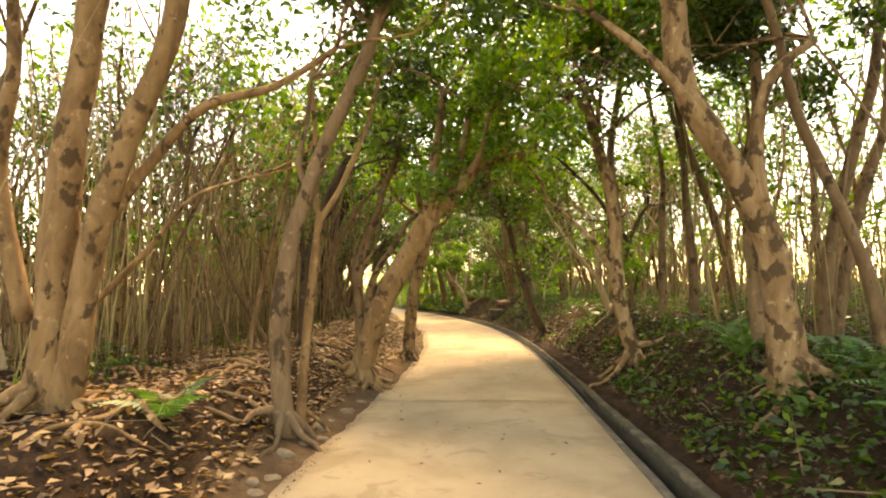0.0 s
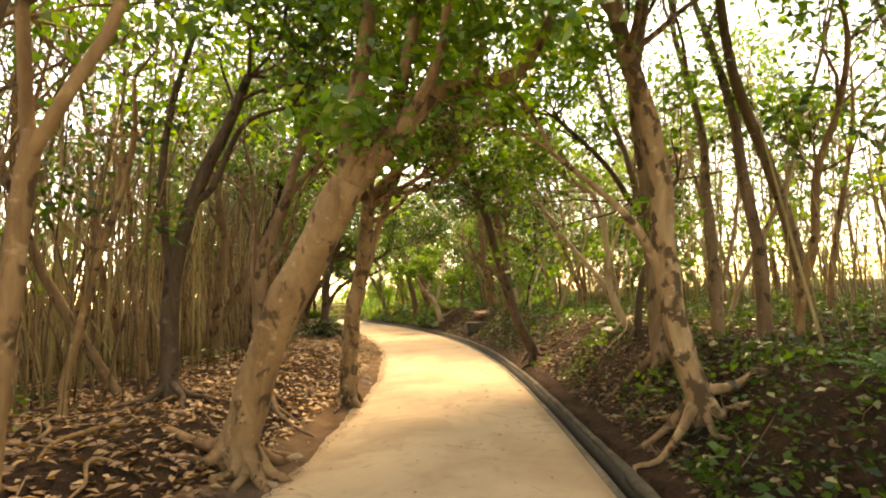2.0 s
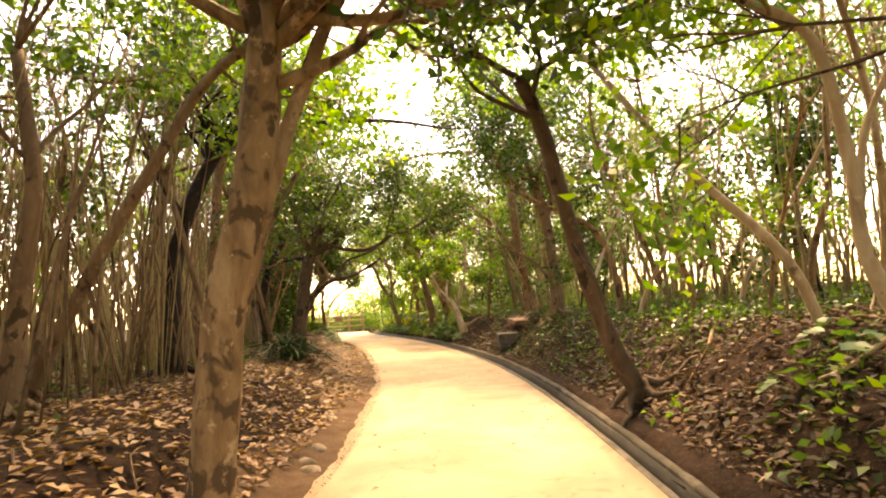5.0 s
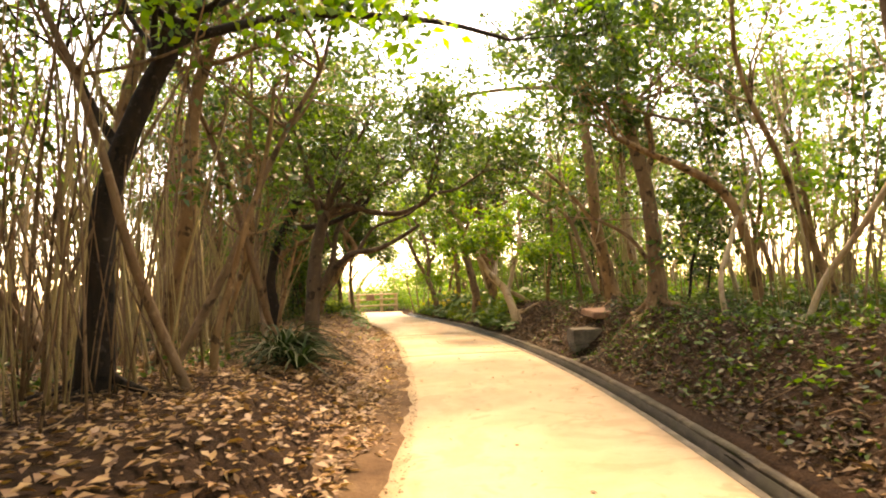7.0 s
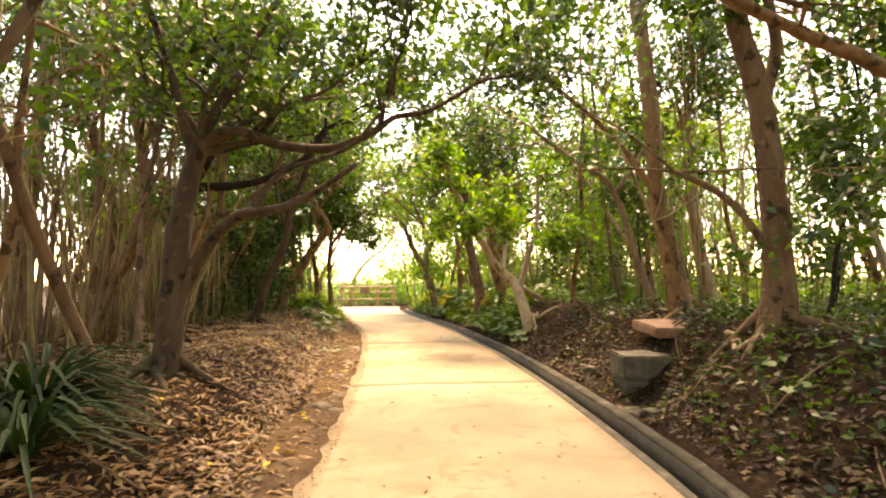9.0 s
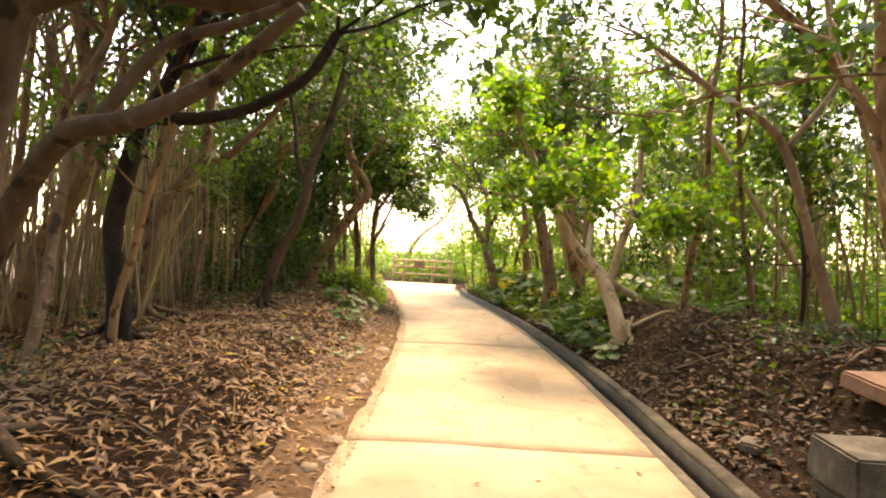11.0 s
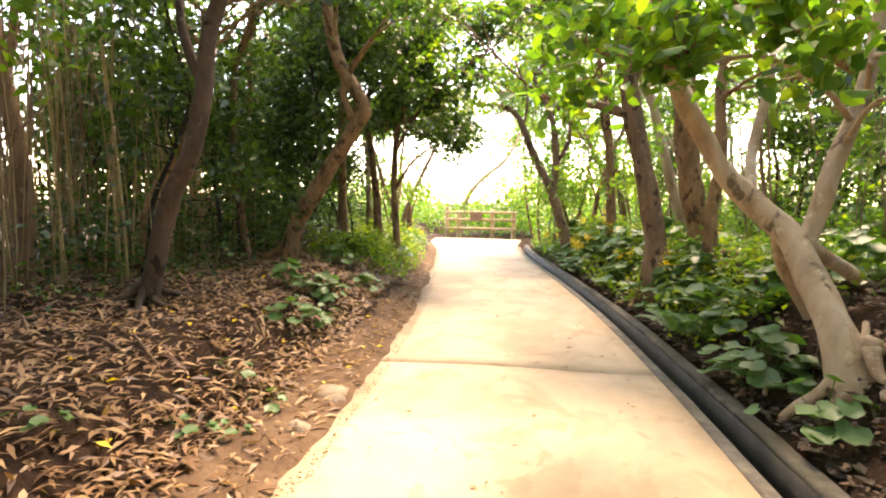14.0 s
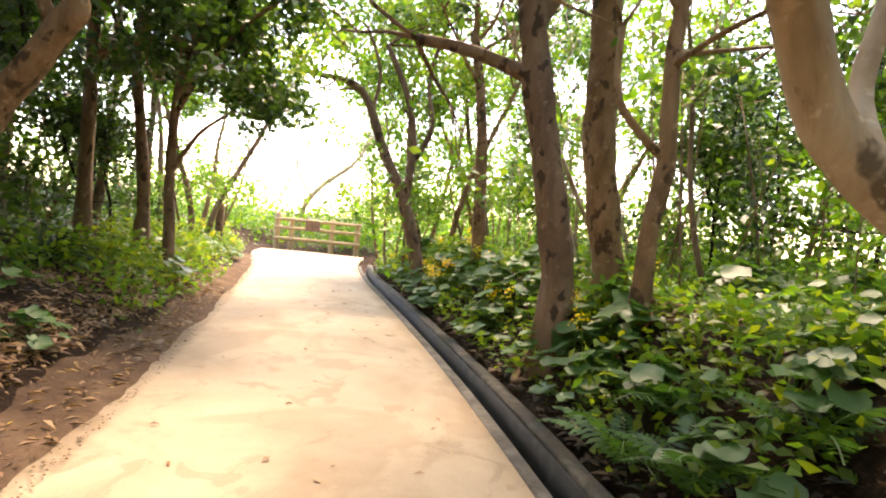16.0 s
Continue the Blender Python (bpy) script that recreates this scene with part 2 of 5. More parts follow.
class Tubes:
    """Gathers tapered, knobbly tubes into one mesh."""

    def __init__(self):
        self.v, self.f, self.n = [], [], 0

    def add(self, pts, radii, sides=8, sub=4, knob=0.0, rng=random):
        line, rad = smooth_line(pts, radii, sub)
        side = Vector((1, 0.13, 0.07))
        for i, (q, r) in enumerate(zip(line, rad)):
            d = (line[min(i + 1, len(line) - 1)] - line[max(i - 1, 0)])
            d = d.normalized() if d.length > 1e-6 else Vector((0, 0, 1))
            side = side - d * side.dot(d)
            side = side.normalized() if side.length > 1e-4 else d.orthogonal().normalized()
            up = d.cross(side)
            for k in range(sides):
                a = math.tau * k / sides
                rr = r * (1 + knob * (noise.noise(q * 2.7 + Vector((k * 0.9, 0, 0))) + 0.5 * noise.noise(q * 6 + Vector((0, k * 1.3, 0)))))
                self.v.append(q + (side * math.cos(a) + up * math.sin(a)) * rr)
            if i:
                b0, b1 = self.n + (i - 1) * sides, self.n + i * sides
                for k in range(sides):
                    k2 = (k + 1) % sides
                    self.f.append((b0 + k, b0 + k2, b1 + k2, b1 + k))
        tip = self.n + (len(line) - 1) * sides
        for k in range(1, sides - 2, 2):
            self.f.append((tip, tip + k, tip + k + 1, tip + k + 2))
        for k in range(1, sides - 2, 2):
            self.f.append((self.n, self.n + k + 2, self.n + k + 1, self.n + k))
        self.n += len(line) * sides

    def mesh(self, name, mat, origin=(0, 0, 0)):
        return mesh_from(name, np.array([tuple(q) for q in self.v]) - np.array(origin), self.f, mat)


def leaf_cloud(name, centres, sizes, mat, rs, narrow=0.5, flat=0.0, droop=0.35, origin=(0, 0, 0), oval=False):
    """One folded leaf at each centre, four-cornered or oval; flat 1 lays them level."""
    c = np.asarray(centres, dtype=np.float64)
    n = len(c)
    d = rs.normal(size=(n, 3))
    d[:, 2] = d[:, 2] * (1 - flat) * 0.7 - droop * (1 - flat)
    d /= np.linalg.norm(d, axis=1, keepdims=True) + 1e-9
    u = rs.normal(size=(n, 3)) * (1 - flat * 0.85)
    u[:, 2] += 0.6 + flat * 1.2
    s = np.cross(d, u)
    s /= np.linalg.norm(s, axis=1, keepdims=True) + 1e-9
    w = np.cross(s, d)
    L = np.asarray(sizes)[:, None]
    mid = c + d * L * 0.45
    if oval:
        a, b = c + d * L * 0.25, c + d * L * 0.68
        h = s * L * narrow
        v = np.stack([c, a + h * 0.44 + w * L * 0.07, b + h * 0.42 + w * L * 0.05, c + d * L - w * L * 0.12, b - h * 0.42 + w * L * 0.05, a - h * 0.44 + w * L * 0.07], axis=1)
        i = np.arange(n)[:, None] * 6
        return mesh_from(name, v.reshape(-1, 3) - np.array(origin), np.concatenate([i + np.array((0, 1, 2, 3)), i + np.array((0, 3, 4, 5))]), mat, False)
    v = np.stack([c, mid + s * L * narrow * 0.5 + w * L * 0.08, c + d * L - w * L * 0.1, mid - s * L * narrow * 0.5 + w * L * 0.08], axis=1)
    f = np.arange(n * 4).reshape(n, 4)
    return mesh_from(name, v.reshape(-1, 3) - np.array(origin), f, mat, False)


def branch_out(tubes, tips, rng, base, way, length, radius, level, lift=0.25):
    """A branch that bends, forks and ends in leafy tips."""
    pts, q, d = [base], base.copy(), way.normalized()
    steps = 4
    for i in range(steps):
        d = (d + Vector((rng.gauss(0, 0.28), rng.gauss(0, 0.28), rng.gauss(0, 0.2) + lift * 0.25))).normalized()
        q = q + d * (length / steps)
        pts.append(q.copy())
    if level:
        tubes.add(pts, [radius, radius * 0.8, radius * 0.62, radius * 0.45, radius * 0.25], 4 if level < 2 else 3, 1, 0.1)
    else:
        tubes.add(pts, [radius, radius * 0.8, radius * 0.62, radius * 0.45, radius * 0.25], 6, 2, 0.15)
    if level >= 2:
        tips += pts[2:]
    else:
        if level == 1:
            tips.append(pts[-1])
        for i in range(rng.randint(3, 4)):
            at = pts[rng.randint(2, steps)]
            w = (d + Vector((rng.gauss(0, 0.8), rng.gauss(0, 0.8), rng.gauss(0.1, 0.5)))).normalized()
            branch_out(tubes, tips, rng, at, w, length * rng.uniform(0.5, 0.75), radius * 0.5, level + 1, lift)


# ---- ground ----
def curve_of(table):
    ys, xs = [p[0] for p in table], [p[1] for p in table]
    fine = np.linspace(ys[0], ys[-1], 600)
    lin = np.interp(fine, ys, xs)
    k = np.ones(41) / 41
    soft = np.convolve(np.pad(lin, 20, mode="edge"), k, mode="valid")
    return lambda y: np.interp(y, fine, soft)


edge_right = curve_of([(-40, 0.3), (-6, 0.3), (0, 1.1), (4, 1.6), (8, 2.1), (11, 2.48), (14, 2.68), (18, 2.82), (21, 2.75), (24, 2.4), (27, 2.03), (30, 1.55), (33, 0.85), (35.4, 0.32), (38, -0.5), (43, -1.75), (46, -2.2), (60, -2.2)])
edge_left = curve_of([(-40, -2.3), (-6, -2.3), (0, -1.9), (4, -1.42), (6, -1.05), (9, -0.55), (12, -0.05), (15, 0.15), (17, 0.2), (20, 0.05), (22.5, -0.1), (25, -0.5), (27, -0.75), (29.5, -1.05), (32, -1.65), (36, -2.65), (40, -3.7), (43, -4.6), (46, -6.0), (60, -6.0)])
PATH_END = 47.3


def rise(u):
    u = np.clip(u, 0, 1)
    return u * u * (3 - 2 * u)


def drain_width(y):
    """Share of its full width that the gutter keeps along the path."""
    return np.interp(y, [3, 7, 11, 16, 21, 25], [0.85, 0.62, 0.55, 0.7, 0.9, 1.0])


def ground_height(x, y):
    x, y = np.asarray(x, float), np.asarray(y, float)
    r, l = x - edge_right(y) - 0.44 * drain_width(y), edge_left(y) - x
    wide = np.interp(y, [0, 18, 28], [1.9, 1.8, 1.25])
    top = np.interp(y, [-10, 6, 10, 40, 47], [0.6, 0.6, 0.9, 0.8, 0.1])
    right = np.where(r > 0, 0.05 + top * rise(r / wide) + 0.02 * np.clip(r - 2, 0, 20), 0.0)
    bank = np.interp(y, [0, 16, 21, 28, 31, 40], [0.5, 0.5, 0.45, 0.5, 0.58, 0.4])
    start = np.interp(y, [0, 14, 20, 28, 31], [0.08, 0.1, 0.45, 0.45, 0.2])
    left = np.where(l > -0.12, -0.03 + 0.07 * rise((l + 0.1) / 0.4) + bank * rise((l - start) / 1.15), 0.0) - 0.12 * np.clip(l - 8, 0, 20) * (l > 8)
    end = rise((y - 47) / 1.5)
    mid = np.where((r <= 0) & (l <= -0.12), -0.34 + 0.29 * end, 0.0)
    h = right + left + mid
    bumps = 0.035 * np.sin(x * 3.1 + 1.7 * np.sin(y * 1.3)) * np.sin(y * 2.7 + x) + 0.05 * np.sin(x * 0.9) * np.sin(y * 0.7 + 1) + 0.022 * np.sin(x * 9.1 + 2 * np.sin(y * 4.3)) * np.sin(y * 8.3 + 2 * np.sin(x * 3.7))
    out = np.maximum(r - 0.15, l - 0.3)
    pit = 0.24 * np.exp(-((x - 3.5) / 0.55) ** 2 - ((y - 22.75) / 0.42) ** 2)
    return h + bumps * np.clip(out * 1.5, 0, 1) - pit * (r > 0)


def axis(lo, hi, fine, far, grow=1.35):
    a = list(np.arange(lo, hi, fine))
    s = fine
    while a[-1] < far:
        s *= grow
        a.append(a[-1] + s)
    s = fine
    while a[0] > -far:
        s *= grow
        a.insert(0, a[0] - s)
    return np.array(a)


def sheet(gx, gy):
    X, Y = np.meshgrid(gx, gy)
    Z = ground_height(X, Y)
    n, m = X.shape
    i = np.arange(n * m).reshape(n, m)
    f = np.stack([i[:-1, :-1], i[:-1, 1:], i[1:, 1:], i[1:, :-1]], axis=-1).reshape(-1, 4)
    return np.stack([X.ravel(), Y.ravel(), Z.ravel()], axis=1), f


v_, f_ = sheet(axis(-9, 10, 0.12, 600), axis(-5, 51, 0.18, 600))
tagged(put("ground", mesh_from("ground", v_, f_, SOIL)), "bare brown forest soil rising to banks beside the path", "ground", kind="structure")


# path slabs between the joints
def slab_mesh(y0, y1, tilt0, tilt1):
    rows = np.linspace(0, 1, max(3, int((y1 - y0) / 0.25)))
    cols = np.linspace(0, 1, 13)
    top, n = [], len(cols)
    for u in rows:
        for c in cols:
            wob0, wob1 = 0.022 * math.sin(c * 9 + y0) + tilt0 * (c - 0.5), 0.022 * math.sin(c * 9 + y1) + tilt1 * (c - 0.5)
            y = (y0 + wob0 + 0.007) * (1 - u) + (y1 + wob1 - 0.007) * u
            xl, xr = float(edge_left(y)) - 0.03 + 0.025 * math.sin(y * 2.3) + 0.012 * math.sin(y * 6.1), float(edge_right(y))
            top.append((xl + (xr - xl) * c, y, 0.012 * math.sin(c * math.pi) + 0.006 * noise.noise((xl * 0.7, y * 0.7, c * 3))))
    m = len(rows)
    bot = [(x, y, -0.14) for x, y, z in top]
    N = len(top)
    f = [(r * n + c, r * n + c + 1, r * n + n + c + 1, r * n + n + c) for r in range(m - 1) for c in range(n - 1)]
    f += [(a + N, d + N, c + N, b + N) for a, b, c, d in list(f)]
    for r in range(m - 1):
        f += [(r * n, r * n + n, N + r * n + n, N + r * n), (r * n + n - 1, N + r * n + n - 1, N + r * n + 2 * n - 1, r * n + 2 * n - 1)]
    for c in range(n - 1):
        e = (m - 1) * n
        f += [(c, N + c, N + c + 1, c + 1), (e + c, e + c + 1, N + e + c + 1, N + e + c)]
    return mesh_from("slab", top + bot, f, PAVE, False)


pavement = tagged(new("pavement"), "pale tan concrete footpath with cross joints and a few stains", "footpath", kind="structure")
JOINTS = [(-9, 0), (7.42, -0.5), (24.25, 0.28), (29.4, 0.34), (PATH_END, 0)]
for (a, ta), (b, tb) in zip(JOINTS, JOINTS[1:]):
    put("slab", slab_mesh(a, b, ta, tb), pavement)


# edging strip, drain and kerb wall along the right-hand side
def swept(name, profile, y0, y1, mat, step=0.2, rough=0.0):
    ys = np.arange(y0, y1, step)
    n, v, f = len(profile), [], []
    for i, y in enumerate(ys):
        for j, (dx, z) in enumerate(profile):
            w = rough * noise.noise((y * 1.1, j * 3.3, 0.5)) + rough * 0.6 * noise.noise((y * 4.0, j * 5.1, 2.5))
            v.append((float(edge_right(y)) + dx * float(drain_width(y)) + w, y, z + w * 0.7))
        if i:
            for j in range(n):
                k = (j + 1) % n
                f.append(((i - 1) * n + j, (i - 1) * n + k, i * n + k, i * n + j))
    for i0, order in ((0, 1), ((len(ys) - 1) * n, -1)):
        for j in range(1, n - 2, 2):
            f.append(tuple((i0, i0 + j, i0 + j + 1, i0 + j + 2)[::order]))
    return mesh_from(name, v, f, mat, False)


drain = tagged(new("drain"), "shallow concrete gutter with a dark mossy kerb wall along the path", "gutter", kind="structure")
put("edging_strip", swept("edging_strip", [(0.004, -0.25), (0.115, -0.25), (0.12, -0.012), (0.105, 0.004), (0.02, 0.006), (0.004, 0.0)], -9, 44, CONC, 0.2, 0.006), drain)
put("gutter_floor", swept("gutter_floor", [(0.1, -0.26), (0.32, -0.26), (0.32, -0.175), (0.1, -0.19)], -9, 44, GUTTER_DARK, 0.2, 0.012), drain)
put("kerb_wall", swept("kerb_wall", [(0.275, -0.24), (0.40, -0.24), (0.40, 0.03), (0.278, 0.03)], -9, 44, GUTTER_DARK, 0.15, 0.012), drain)
put("kerb_top", swept("kerb_top", [(0.29, 0.0), (0.425, 0.0), (0.43, 0.05), (0.415, 0.064), (0.31, 0.066), (0.292, 0.05)], -9, 44, KERB, 0.12, 0.014), drain)


# trodden earth along the other edge, spilling a little over the concrete
def verge_mesh(y0, y1):
    ys = np.arange(y0, y1, 0.09)
    v, f, n = [], [], 9
    for i, y in enumerate(ys):
        spill = 0.07 + 0.09 * noise.noise((0.3, y * 0.9, 7)) + 0.06 * noise.noise((0.3, y * 3.7, 2))
        wide = 0.5 + 0.3 * noise.noise((1.3, y * 0.5, 4)) + 0.12 * noise.noise((4.3, y * 2.9, 4))
        for c in range(n):
            u = c / (n - 1)
            d = -spill + (wide + spill) * u
            x = float(edge_left(y)) - d
            z = max(0.018, float(ground_height(x, y)) + 0.012) if d > 0.1 else 0.018
            if c in (0, n - 1):
                z -= 0.03
            v.append((x, y, z + 0.006 * noise.noise((x * 5, y * 5, 1))))
        if i:
            f += [((i - 1) * n + c, (i - 1) * n + c + 1, i * n + c + 1, i * n + c) for c in range(n - 1)]
    return mesh_from("verge", v, f, DIRT)


tagged(put("verge", verge_mesh(-6, 44)), "trodden brown earth along the path edge", "verge", kind="structure")


# ---- the standing trees along the path ----
def tree(stems, bark, label, leaves=2600, roots=5, leaf=LEAF_DARK, size=0.12, boughs=7, spread=1.9, sprout=2.6, oval=False, name="tree"):
    """stems: (points, radius at the foot, radius at the end), the first is the trunk."""
    foot = Vector(stems[0][0][0])
    gz = float(ground_height(foot.x, foot.y))
    rng = random.Random(int(abs(foot.x) * 977 + foot.y * 131))
    rs = np.random.RandomState(int(abs(foot.x) * 977 + foot.y * 131))
    base = (foot.x, foot.y, gz)
    root = thing(name, base, label, "tree")
    tips = []
    for i, (pts, r0, r1) in enumerate(stems):
        tb = Tubes()
        pts = [Vector(p) for p in pts]
        if i:
            pts = [p + Vector((rng.gauss(0, 0.01), rng.gauss(0, 0.05), 0)) if 0 < k else p for k, p in enumerate(pts)]
        rad = [r0 + (r1 - r0) * k / (len(pts) - 1) for k in range(len(pts))]
        if i == 0:
            if pts[0].z > gz - 0.1:
                pts.insert(0, Vector((pts[0].x + (pts[0].x - pts[1].x) * 0.25, pts[0].y, min(gz, pts[0].z) - 0.25)))
                rad.insert(0, r0 * 1.25)
            rad[0] = r0 * 1.5
        tb.add(pts, rad, 12, 6, 0.22)
        if i == 0:
            for k in range(roots):
                a = math.tau * (k + rng.uniform(-0.3, 0.3)) / max(1, roots)
                d = Vector((math.cos(a), math.sin(a), 0))
                L = rng.uniform(0.35, 0.9)
                rp = []
                for u in (0.0, 0.25, 0.55, 0.8, 1.0):
                    q = Vector((foot.x, foot.y, 0)) + d * (r0 * 0.4 + L * u) + Vector((rng.gauss(0, 0.05), rng.gauss(0, 0.05), 0)) * (u > 0)
                    q.z = float(ground_height(q.x, q.y)) + (0.15 * (1 - u) ** 3 + 0.015 - 0.07 * (u == 1.0)) + r0 * 0.5 * (u == 0)
                    rp.append(q)
                tb.add(rp, [r0 * 0.5, r0 * 0.34, r0 * 0.24, r0 * 0.18, r0 * 0.1], 7, 3, 0.2)
        put("trunk" if i == 0 else "limb", tb.mesh("trunk", bark, base), root)
        if boughs and pts[-1].z > (max(2.9, sprout) if i == 0 else sprout):
            d = (pts[-1] - pts[-2]).normalized()
            for k in range(boughs if i == 0 else max(2, boughs // 2)):
                w = (d + Vector((rng.gauss(0, 0.9), rng.gauss(0, 0.9), rng.gauss(0.15, 0.4)))).normalized()
                at = pts[-1] if k < 3 or len(pts) < 3 else pts[-2].lerp(pts[-1], rng.random())
                twigs = Tubes()
                branch_out(twigs, tips, rng, at, w, spread * rng.uniform(0.6, 1.1), max(0.018, r1 * 0.5), 0)
                put("bough", twigs.mesh("bough", bark if bark is not BARK_PALE else BARK_TAN, base), root)
    if tips and leaves:
        leaves = int(leaves * 1.65)
        t = np.array([tuple(p) for p in tips])
        c = t[rs.randint(0, len(t), leaves)] + rs.normal(size=(leaves, 3)) * np.array((0.14, 0.14, 0.1))
        put("crown", leaf_cloud("crown", c, rs.uniform(0.65, 1.35, leaves) * size, leaf, rs, 0.6 if oval else 0.52, 0.0, 0.3, base, oval), root)
    return root


tree([
    ([(-3.38, 4.95, 0.2), (-3.36, 4.95, 1.02), (-3.32, 4.95, 1.92), (-3.24, 4.95, 2.85), (-3.1, 4.95, 3.9), (-2.92, 4.95, 5.1)], 0.16, 0.11),
    ([(-3.22, 4.95, 0.45), (-3.1, 4.95, 1.12), (-3.0, 4.95, 1.9), (-2.75, 4.95, 2.8), (-2.4, 4.95, 3.8), (-2.2, 4.95, 4.6)], 0.13, 0.09),
    ([(-2.95, 4.95, 2.1), (-2.6, 5.0, 2.75), (-2.1, 5.1, 3.25), (-1.5, 5.2, 3.5), (-0.9, 5.3, 3.9)], 0.06, 0.03),
    ([(-3.6, 5, 1.3), (-3.85, 5, 2.6), (-3.75, 5, 3.6), (-3.85, 5, 4.6)], 0.08, 0.05),
    ([(-3.38, 5.6, 1.4), (-2.9, 5.7, 2.0), (-2.45, 5.8, 2.5), (-2.0, 5.9, 2.75)], 0.035, 0.015),
], BARK_TAN, 'smooth tan twin-trunk tree with gnarled roots on the leafy bank', roots=9, leaves=2600)
tree([
    ([(-1.5, 5.6, 0.3), (-1.54, 5.6, 1.14), (-1.47, 5.6, 1.75), (-1.39, 5.6, 2.17), (-1.25, 5.6, 2.55), (-1.09, 5.6, 3.01), (-0.85, 5.6, 3.54), (-0.6, 5.6, 4.1), (-0.4, 5.6, 4.8)], 0.105, 0.06),
    ([(-1.25, 5.6, 2.55), (-1.39, 5.67, 2.87), (-1.29, 5.73, 3.32), (-1.26, 5.8, 3.78)], 0.035, 0.02),
], BARK_BROWN, 'slim brown tree leaning over the path edge', leaves=2000, roots=8, spread=1.4)
tree([
    ([(-1.39, 5.95, 0.3), (-1.32, 5.95, 1.18), (-1.22, 5.95, 2.09), (-1.19, 5.95, 2.38)], 0.055, 0.04),
    ([(-1.21, 5.95, 2.25), (-1.02, 5.95, 2.55), (-0.86, 5.95, 2.9), (-0.67, 5.95, 3.3), (-0.55, 6.0, 3.9)], 0.035, 0.02),
    ([(-1.2, 5.95, 2.3), (-1.24, 5.95, 2.65), (-1.22, 5.95, 3.3), (-1.3, 6.0, 3.9)], 0.035, 0.02),
], BARK_TAN, 'thin pale forked tree beside the path', leaves=160, roots=3, spread=0.8, boughs=3)
tree([
    ([(-2.13, 10, 0.6), (-2.11, 10, 1.72), (-2.0, 10, 2.3), (-1.87, 10, 2.77), (-1.68, 10, 3.23), (-1.45, 10, 3.71), (-1.21, 10, 4.3)], 0.105, 0.055),
    ([(-2.11, 10, 1.85), (-2.19, 10, 2.97), (-2.13, 10, 3.92), (-1.83, 10, 4.83)], 0.05, 0.03),
    ([(-1.87, 10, 2.77), (-1.61, 10, 2.96), (-1.28, 10, 3.71), (-0.68, 10, 3.92)], 0.045, 0.02),
], BARK_SHADED, 'dark brown tree curving up through the canes', leaves=1800, boughs=6)
tree([
    ([(-1.13, 10.3, 0.4), (-1.18, 10.3, 1.57), (-1.14, 10.3, 2.07), (-1.02, 10.3, 2.44), (-0.85, 10.3, 2.83), (-0.71, 10.3, 3.36), (-0.4, 10.3, 4.1)], 0.1, 0.05),
    ([(-1.02, 10.2, 0.8), (-0.96, 10.2, 1.5), (-0.76, 10.2, 1.94), (-0.55, 10.2, 2.26), (-0.26, 10.2, 2.74), (-0.02, 10.2, 2.92), (0.18, 10.2, 3.06), (0.42, 10.2, 3.5), (0.6, 10.2, 4.1)], 0.07, 0.035),
    ([(-1.2, 10.3, 1.3), (-1.26, 10.3, 1.97), (-1.24, 10.3, 2.7)], 0.04, 0.02),
    ([(-1.06, 10.3, 2.0), (-0.88, 10.43, 2.33), (-0.78, 10.57, 2.86), (-0.58, 10.7, 3.2)], 0.03, 0.015),
], BARK_BROWN, 'brown many-stemmed tree with a long slanting limb', leaves=2600, roots=7, leaf=LEAF_BRIGHT)
tree([
    ([(-0.98, 8.55, 0.3), (-0.66, 8.38, 1.25), (-0.33, 8.22, 1.86), (0.08, 8.05, 2.56)], 0.17, 0.16),
    ([(0.04, 8.07, 2.45), (0.08, 8.07, 2.75), (0.14, 8.12, 3.19), (0.24, 8.18, 3.84), (0.34, 8.25, 4.6)], 0.095, 0.06),
    ([(0.0, 8.08, 2.42), (0.2, 8.06, 2.66), (0.46, 8.11, 2.92), (0.86, 8.17, 3.38), (1.29, 8.23, 3.52), (1.75, 8.29, 3.72), (2.1, 8.35, 4.35)], 0.125, 0.05),
    ([(0.08, 8.05, 2.55), (0.3, 8.08, 2.95), (0.47, 8.12, 3.25), (0.62, 8.18, 3.65), (0.74, 8.25, 4.3)], 0.09, 0.05),
    ([(0.5, 8.08, 2.98), (0.84, 7.95, 3.5), (0.99, 7.85, 4.1)], 0.06, 0.035),
    ([(1.2, 8.22, 3.5), (1.35, 8.3, 3.9), (1.3, 8.4, 4.5)], 0.04, 0.02),
], BARK_TAN, 'stout tan tree leaning across the path, forking high', roots=10, leaves=3600, boughs=4)
